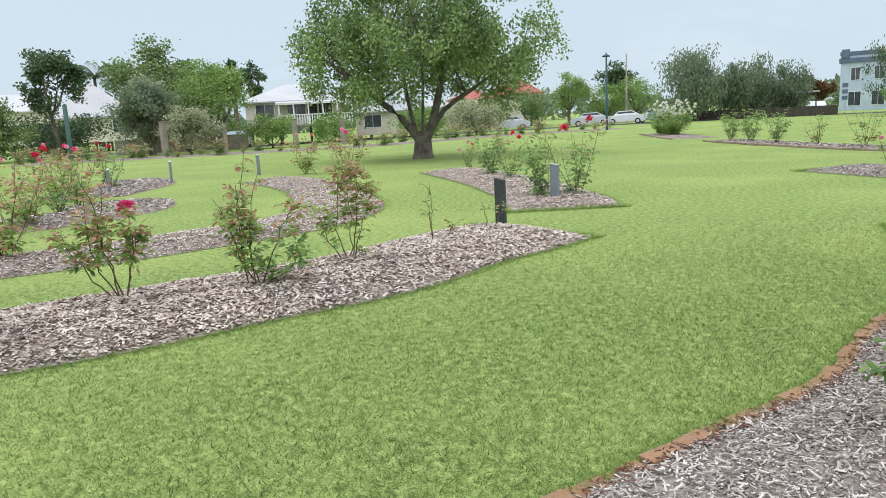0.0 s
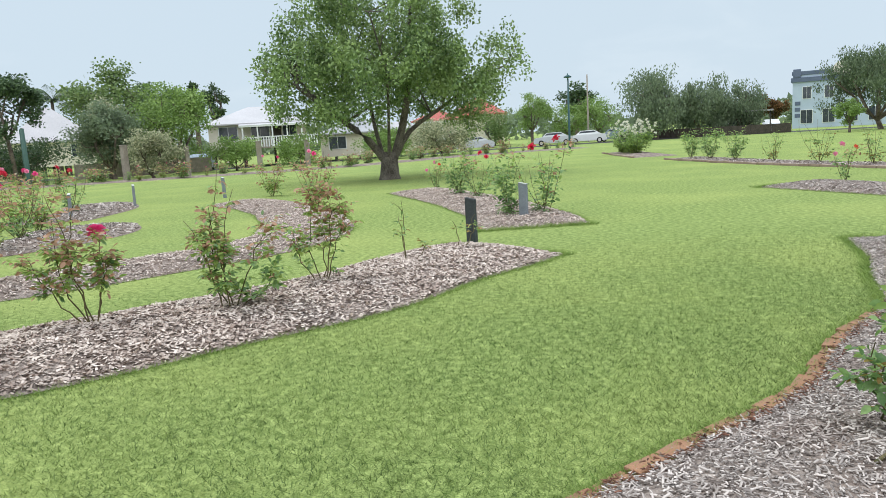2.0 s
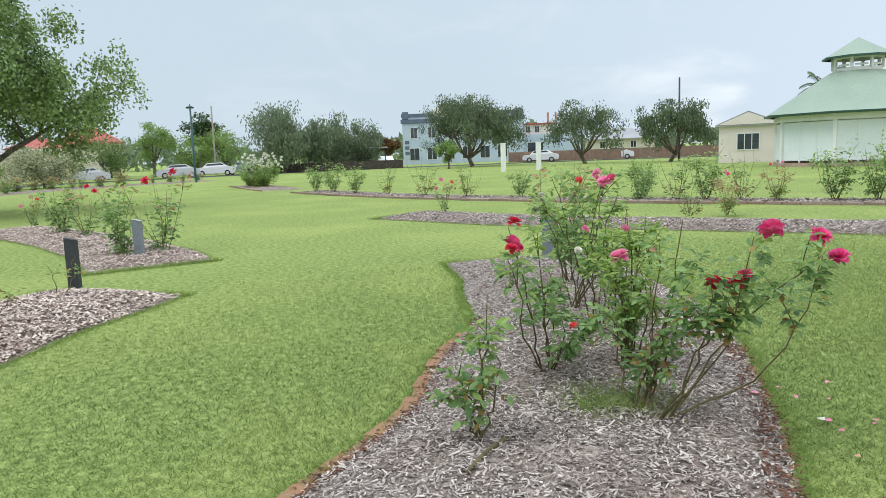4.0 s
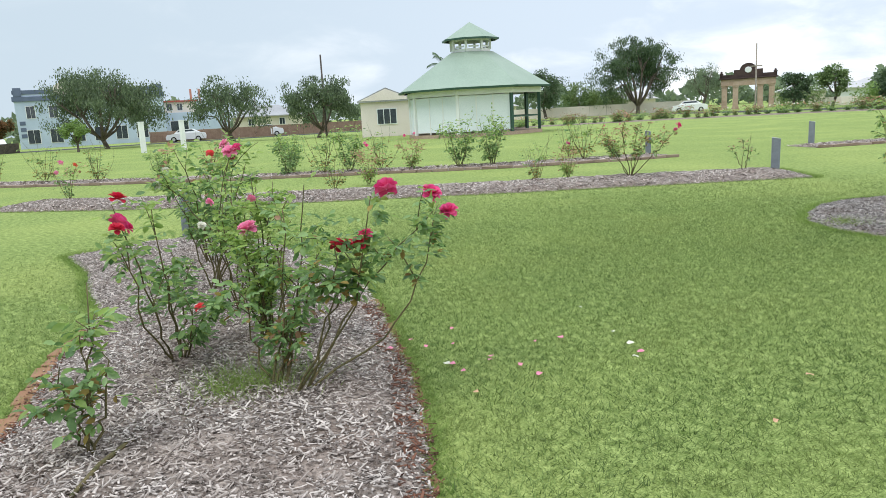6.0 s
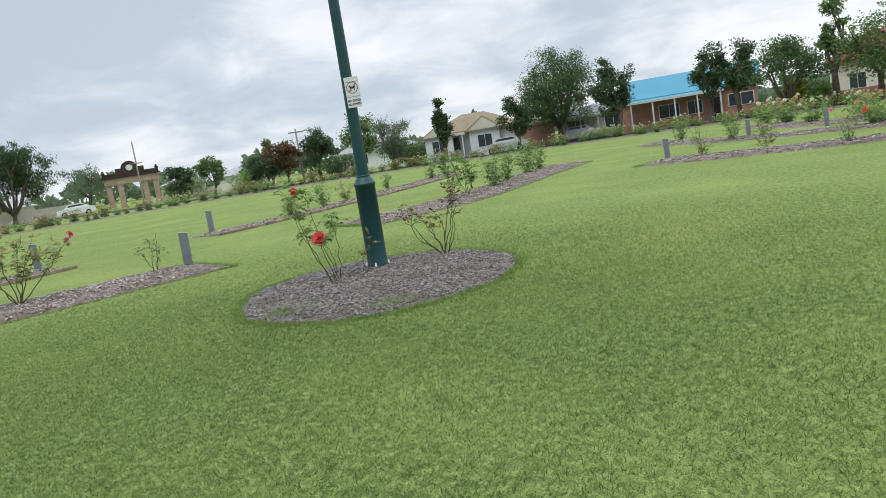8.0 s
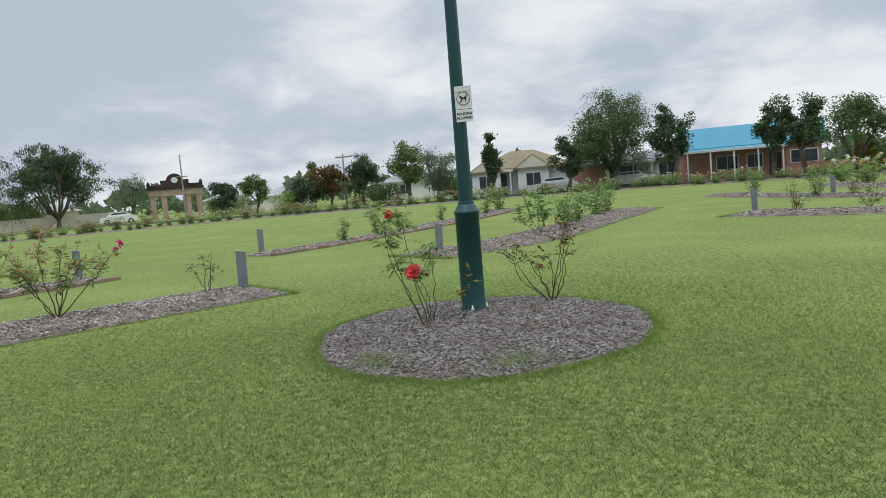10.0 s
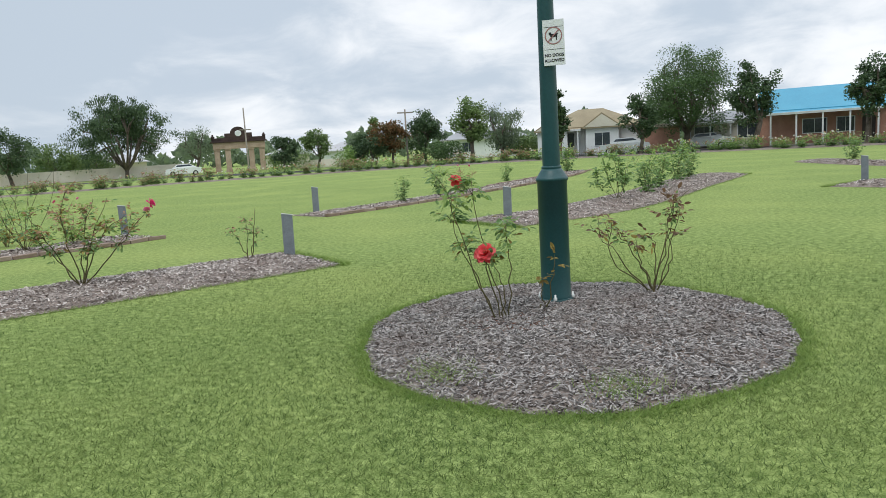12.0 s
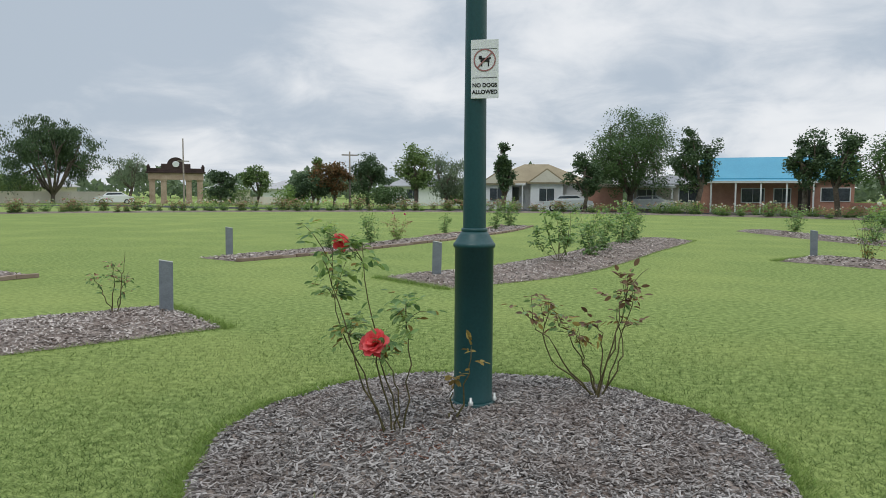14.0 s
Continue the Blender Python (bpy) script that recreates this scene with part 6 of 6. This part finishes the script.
def car(x, y, rz, colour, label):
    ob = thing("car", pose(x, y, 0.0, 0, 0, rz), label, "car", "parked cars")
    prof = [(-2.15, 0.28), (-2.2, 0.6), (-2.05, 0.86), (-1.3, 0.95), (-0.75, 1.40), (0.75, 1.45), (1.55, 1.02), (2.1, 0.92), (2.2, 0.55), (2.15, 0.28)]
    verts, faces = [], []
    for yy, shrink in ((-0.86, 0), (-0.84, 0.0), (0.84, 0.0), (0.86, 0)):
        for px, pz in prof:
            verts.append((px, yy * (0.84 if pz > 1.1 else 1.0), pz))
    n = len(prof)
    for j in range(3):
        for i in range(n):
            k = (i + 1) % n
            faces.append((j * n + i, j * n + k, (j + 1) * n + k, (j + 1) * n + i))
    faces += [tuple(range(n))[::-1], tuple(range(3 * n, 4 * n))]
    part("body", mesh("body", verts, faces, CAR[colour]), ob)
    for sgn in (-1, 1):
        g = [(-1.12, sgn * 0.80, 0.98), (1.35, sgn * 0.80, 1.02), (0.72, sgn * 0.745, 1.38), (-0.72, sgn * 0.745, 1.34)]
        g2 = [(a, b + sgn * 0.03, c) for a, b, c in g]
        part("side_window", mesh("side_window", g + g2, [(4, 5, 6, 7), (0, 1, 5, 4), (1, 2, 6, 5), (2, 3, 7, 6), (3, 0, 4, 7)], GLASS), ob)
        for xx in (-1.35, 1.35):
            wh = part("wheel", lathe("wheel", [(0.0, -0.1), (0.31, -0.1), (0.31, 0.1), (0, 0.1)], RUBBER, 18), ob, "", pose(xx, sgn * 0.78, 0.31, 90, 0, 0))
            part("rim", lathe("rim", [(0.0, -0.105), (0.18, -0.105), (0.18, 0.105), (0, 0.106)], PLATE, 14), wh)
    for xx, mat in ((-2.18, RED_PRINT), (2.16, WHITE)):
        for sgn in (-1, 1):
            part("light", box("light", (xx - 0.04, sgn * 0.62 - 0.15, 0.62), (xx + 0.04, sgn * 0.62 + 0.15, 0.75), mat, 0.01), ob)


for args in ((-78.0, -23.8, 100, "silver", "silver hatchback parked along the street"), (-80.4, -15.2, 92, "silver", "silver sedan parked along the street"), (-83.0, -11.5, 90, "white", "white car parked along the street"), (-85.4, -8.2, 88, "blue", "blue-grey car parked along the street"),
             (-86.5, 9.0, 170, "white", "white parked van beside the shelter"), (-77.5, 36.0, 58, "white", "white sedan parked beside a fence"), (-80.0, 27.0, 60, "white", "white car parked along the street"), (7.6, 59.6, -6, "silver", "silver sedan parked by the cottage"),
             (-90.0, 2.5, 85, "dark", "dark car parked under the trees"), (-87.6, 5.6, 82, "dark", "dark car under the shelter"), (-44.0, 79.0, 30, "white", "white parked car by the gate"), (14.8, 60.4, -20, "white", "white parked utility vehicle"), (-54.0, -43.5, 20, "blue", "blue car beside a house")):
    car(*args)

road = thing("road", pose(0, 0, 0.012), "grey asphalt street round the park", "road", kind="structure")
for pts, half in (([(-30, 66), (-22, 63.5), (-14, 61.5), (2, 62.5), (14, 58.5), (26, 51.5), (40, 38)], 3.0), ([(-52, -62), (-56, -46), (-66, -34), (-77, -22), (-82, -5), (-83, 10), (-79, 26), (-70, 44), (-54, 62), (-42, 72), (-30, 66)], 3.0)):
    line, _ = spline(pts, 60)
    d = np.gradient(line, axis=0)
    d /= np.linalg.norm(d, axis=1)[:, None]
    s = np.stack([-d[:, 1], d[:, 0]], 1) * half
    v = [(*p, 0) for q in zip(line + s, line - s) for p in q]
    part("carriageway", mesh("carriageway", v, [(2 * i, 2 * i + 1, 2 * i + 3, 2 * i + 2) for i in range(59)], ASPHALT), road)


def far_woods():
    rng = np.random.RandomState(8)
    n = 52000
    a = rng.uniform(0, 2 * np.pi, n)
    r = rng.uniform(150, 185, n)
    top = 4.2 + 1.6 * np.sin(a * 23) + 1.3 * np.sin(a * 57 + 1) + 1.0 * np.sin(a * 131 + 2) + 0.8 * np.sin(a * 311)
    z = top * np.sqrt(rng.uniform(0, 1, n))
    c = np.stack([-10 + r * np.cos(a), 5 + r * np.sin(a), z], 1)
    d = rng.normal(0, 1, (n, 3))
    d /= np.linalg.norm(d, axis=1)[:, None]
    e = np.cross(d, rng.normal(0, 1, (n, 3)))
    e /= np.linalg.norm(e, axis=1)[:, None]
    s = rng.uniform(0.5, 1.1, n)[:, None]
    v = np.stack([c - d * s, c + e * s * 0.6, c + d * s, c - e * s * 0.6], 1)
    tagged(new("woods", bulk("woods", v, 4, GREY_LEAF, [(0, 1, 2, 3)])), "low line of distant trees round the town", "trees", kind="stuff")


far_woods()


# ---- edging ----
def edging(bed, s, u0, u1, step, mat, name, label, size, top):
    ob = thing(name, pose(0, 0, 0), label, "garden edging", kind="structure")
    piece = box("brick", (-size[0] / 2, -size[1] / 2, -0.08), (size[0] / 2, size[1] / 2, 0.0), mat, 0.008)
    n = int(bed.length * (u1 - u0) / step)
    rng = random.Random(n)
    for i in range(n):
        u = u0 + (u1 - u0) * (i + 0.5) / n
        p, q = bed.place([u, u + 0.002], [s, s])
        a = math.degrees(math.atan2(q[1] - p[1], q[0] - p[0]))
        part("brick", piece, ob, "", pose(p[0] + rng.uniform(-0.012, 0.012), p[1] + rng.uniform(-0.012, 0.012), top + rng.uniform(-0.008, 0.010), rng.uniform(-3, 3), rng.uniform(-3, 3), a + rng.uniform(-5, 5)))


edging(NEAR, -1.0, 0.46, 1.0, 0.24, SOIL_BRICK, "brick_edging", "row of worn orange bricks half sunk in the lawn", (0.225, 0.105), 0.022)
edging(NEAR, 0.985, 0.45, 1.0, 0.235, SOIL_BRICK, "brick_edging", "row of worn orange bricks buried in red litter", (0.225, 0.09), 0.006)
edging(RING, -1.02, 0.0, 1.0, 0.42, KERB, "stone_edging", "low brown stone edging of a curved bed", (0.41, 0.13), 0.075)
edging(ARC, -1.02, 0.0, 1.0, 0.42, KERB, "stone_edging", "low brown stone edging of a curved bed", (0.41, 0.12), 0.07)
edging(ARC, 1.02, 0.5, 1.0, 0.42, KERB, "stone_edging", "low brown stone edging of a curved bed", (0.41, 0.12), 0.07)
edging(RING_WEST, -1.02, 0.0, 1.0, 0.42, KERB, "stone_edging", "low brown stone edging of a curved bed", (0.41, 0.13), 0.075)


# ---- mulch chips, litter, petals, grass ----
def chips(bed, count, u0, u1, s0, s1, mat, name, label, long=(0.015, 0.05), lift=0.0, seed=1, flat=False):
    rng = np.random.RandomState(seed)
    u = rng.uniform(u0, u1, count)
    s = rng.uniform(s0, s1, count)
    if isinstance(bed, Round):
        s = 2 * np.sqrt(rng.uniform(0, 1, count)) * 1.0 - 1
    p = bed.place(u, s)
    p[:, 2] += 0.003 + rng.uniform(0, 0.016, count) + lift
    half = np.stack([(long[0] + (long[1] - long[0]) * rng.rand(count) ** 2.2) / 2, rng.uniform(*((0.3, 0.7) if flat else (0.16, 0.46)), count) * long[1] / 4, rng.uniform(0.002, 0.005, count) / 2], 1)
    a = rng.uniform(0, 2 * np.pi, count)
    t = rng.normal(0, 0.32, count)
    r = np.clip(rng.normal(0, 0.45, count), -1, 1)
    ex = np.stack([np.cos(a) * np.cos(t), np.sin(a) * np.cos(t), np.sin(t)], 1)
    ey = np.stack([-np.sin(a), np.cos(a), np.tan(r) * 0.8], 1)
    ey /= np.linalg.norm(ey, axis=1)[:, None]
    ez = np.cross(ex, ey)
    corners = [(-1, -1, -1), (1, -0.7, -1), (1, 0.6, -1), (-0.9, 1, -1), (-1, -1, 1), (1, -0.7, 1), (1, 0.6, 1), (-0.9, 1, 1)]
    v = np.stack([p + ex * (half[:, :1] * c[0]) + ey * (half[:, 1:2] * c[1]) + ez * (half[:, 2:] * c[2]) for c in corners], 1)
    if flat:
        ob = new(name, bulk(name, v[:, 4:], 4, mat, [(0, 1, 2, 3)]))
        return tagged(ob, label, "mulch", kind="stuff")
    ob = new(name, bulk(name, v, 8, mat, [(4, 5, 6, 7), (0, 1, 5, 4), (2, 3, 7, 6)]))
    tagged(ob, label, "mulch", kind="stuff")


LOOSE = "loose weathered grey and brown bark chips"
chips(NEAR, 56000, 0.0, 1.0, -1.0, 1.0, CHIP_GREY, "bark_chips", LOOSE, (0.012, 0.062), seed=1)
chips(LAMP_BED, 30000, 0, 1, -1, 1, CHIP_DARK, "bark_chips", LOOSE, (0.016, 0.074), seed=2)
chips(SOUTH, 32000, 0.0, 1.0, -0.98, 0.98, CHIP, "bark_chips", LOOSE, (0.022, 0.085), seed=3, flat=True)
chips(EAST, 30000, 0.0, 1.0, -0.98, 0.98, CHIP_GREY, "bark_chips", LOOSE, (0.028, 0.07), seed=4, flat=True)
chips(WEST, 16000, 0.0, 1.0, -0.98, 0.98, CHIP, "bark_chips", LOOSE, (0.03, 0.07), seed=5, flat=True)
chips(HOOK, 20000, 0.0, 1.0, -0.98, 0.98, CHIP, "bark_chips", LOOSE, (0.03, 0.07), seed=6, flat=True)
chips(NORTH, 12000, 0.0, 1.0, -0.98, 0.98, CHIP_GREY, "bark_chips", LOOSE, (0.03, 0.075), seed=7, flat=True)
for bed, n, long in ((SMALL_EAST, 4000, (0.05, 0.11)), (SMALL_WEST, 4000, (0.05, 0.11)), (RING, 9000, (0.05, 0.12)), (ARC, 6000, (0.05, 0.11)), (SIDE_A, 5000, (0.05, 0.11)), (SIDE_B, 5000, (0.05, 0.12)), (SIDE_C, 4000, (0.05, 0.12))):
    chips(bed, n, 0.0, 1.0, -0.97, 0.97, CHIP_GREY, "bark_chips", LOOSE, long, seed=n, flat=True)
chips(NEAR, 800, 0.5, 1.0, 0.87, 1.03, LITTER, "leaf_litter", "reddish brown leaf litter along the bed's edge", (0.02, 0.07), 0.01, seed=8)
chips(NEAR, 700, 0.40, 1.0, -1.04, -0.90, LITTER, "leaf_litter", "reddish brown litter along the brick edging", (0.02, 0.05), 0.01, seed=9)


chips(Round(-0.42, -0.95, 0.62, 0.5, 0.06, 21), 420, 0, 1, -1, 1, LITTER, "leaf_litter", "dark red-brown litter round the rose stems", (0.012, 0.05), 0.006, seed=12)


def grass():
    rng = np.random.RandomState(3)
    eyes = np.array([(2.1, -12.0), (1.9, -11.6), (1.5, -11.0), (1.1, -10.2), (0.7, -9.5), (0.0, -8.0), (0.0, -6.6), (0.05, -5.3)])

    def cull(xy):
        keep = np.ones(len(xy), bool)
        for b in (NEAR, SOUTH, EAST, WEST, LAMP_BED, HOOK, NORTH):
            keep &= ~b.inside(xy)
        return keep

    def blades(xy, tall, width, name, mat, label, base=0.0):
        n = len(xy)
        a = rng.uniform(0, 2 * np.pi, n)
        h = tall * rng.uniform(0.5, 1.25, n)
        lean = rng.normal(0, 1.05, (n, 2)) * h[:, None]
        w = width * rng.uniform(0.6, 1.3, n)
        side = np.stack([np.cos(a) * w, np.sin(a) * w], 1)
        z = np.full((n, 1), base)
        v = np.stack([np.concatenate([xy - side, z], 1), np.concatenate([xy + side, z], 1), np.concatenate([xy + lean, h[:, None] + base], 1)], 1)
        tagged(new(name, bulk(name, v, 3, mat, [(0, 1, 2)])), label, "grass", kind="stuff")

    xy = np.stack([rng.uniform(-13, 13, 3400000), rng.uniform(-23, 6, 3400000)], 1)
    d = np.min(np.stack([np.hypot(xy[:, 0] - e[0], xy[:, 1] - e[1]) for e in eyes]), axis=0)
    xy = xy[(rng.rand(len(xy)) < np.clip((10.5 - d) / 8.0, 0.0, 1.0) ** 1.4)]
    xy = xy[cull(xy)]
    blades(xy, 0.027, 0.0029, "grass", BLADE, "short mown lawn grass")
    # longer, darker grass along the cut edges of the beds
    rim = []
    for b, n in ((NEAR, 14000), (SOUTH, 8000), (EAST, 8000), (WEST, 3000), (HOOK, 3500), (NORTH, 3500)):
        u = rng.uniform(0, 1, n)
        s = np.where(rng.rand(n) < 0.5, -1, 1) * (0.99 + np.abs(rng.normal(0, 0.05, n)))
        rim.append(b.place(u, s)[:, :2])
        for end in (0.0, 1.0):
            k = n // 8
            q = b.place(np.full(k, end), rng.uniform(-1.05, 1.05, k))[:, :2]
            rim.append(q + rng.normal(0, 0.035, (k, 2)))
    a = rng.uniform(0, 2 * np.pi, 20000)
    r = 1.0 + np.abs(rng.normal(0, 0.04, 20000))
    rim.append(LAMP_BED.place(a / (2 * np.pi), 2 * r - 1)[::2, :2])
    blades(np.concatenate(rim), 0.042, 0.0034, "edge_grass", EDGE_BLADE, "longer dark grass along the bed edges")
    # taller tufts in the trench at the tips of the beds
    tips = []
    for b, end in ((NEAR, 0.0), (SOUTH, 0.0), (EAST, 1.0), (NORTH, 0.0), (NORTH, 1.0), (SIDE_A, 0.0), (WEST, 0.0), (EAST, 0.0)):
        k = 1300
        q = b.place(np.full(k, end), rng.uniform(-1.1, 1.1, k))[:, :2]
        way = b.line[0] - b.line[2] if end == 0.0 else b.line[-1] - b.line[-3]
        tips.append(q + way / np.linalg.norm(way) * np.abs(rng.normal(0, 0.09, (k, 1))))
    blades(np.concatenate(tips), 0.075, 0.004, "edge_grass", EDGE_BLADE, "uncut grass at the tips of the beds")
    # a tuft of weeds beneath the tall rose and tufts in the round bed
    weeds = "tufts of weeds growing through the mulch"
    blades(np.concatenate([np.array([-1.86, -9.74]) + rng.normal(0, 0.14, (520, 2)), np.array([-1.72, -9.52]) + rng.normal(0, 0.13, (260, 2))]), 0.12, 0.0026, "weeds", EDGE_BLADE, weeds, 0.085)
    blades(np.concatenate([np.array([-0.85, -2.2]) + rng.normal(0, 0.15, (380, 2)), np.array([0.35, -2.55]) + rng.normal(0, 0.14, (340, 2))]), 0.05, 0.003, "weeds", EDGE_BLADE, weeds, 0.045)


grass()

rng = random.Random(9)
for i in range(26):
    x, y = (-1.15 + rng.gauss(0, 0.5), -8.55 + rng.gauss(0, 0.45)) if i < 20 else (rng.uniform(-1.5, 1.0), rng.uniform(-9, -6))
    w = rng.uniform(0.012, 0.022)
    v = [(-w, -w * 0.7, 0.034), (w, -w * 0.8, 0.040), (w * 1.2, w * 0.6, 0.038), (0, w, 0.046), (-w, w * 0.6, 0.036)]
    ob = new("petal", mesh("petal", v + [(a, b, c - 0.002) for a, b, c in v], [(0, 1, 2, 3, 4), (9, 8, 7, 6, 5)], PETAL[rng.choice(("pink", "peach", "pink", "white"))]))
    ob.matrix_basis = pose(x, y, 0, 0, 0, rng.uniform(0, 360))
    tagged(ob, "fallen rose petal lying on the grass", "petal", "fallen petals")

tv, tf = [], []
tube(tv, tf, [(-1.58, -10.44, 0.115), (-1.40, -10.66, 0.125), (-1.22, -10.84, 0.112)], [0.013, 0.012, 0.010], 6)
tagged(new("stick", mesh("stick", tv, tf, CANE, True)), "broken brown stick lying on the mulch", "stick")
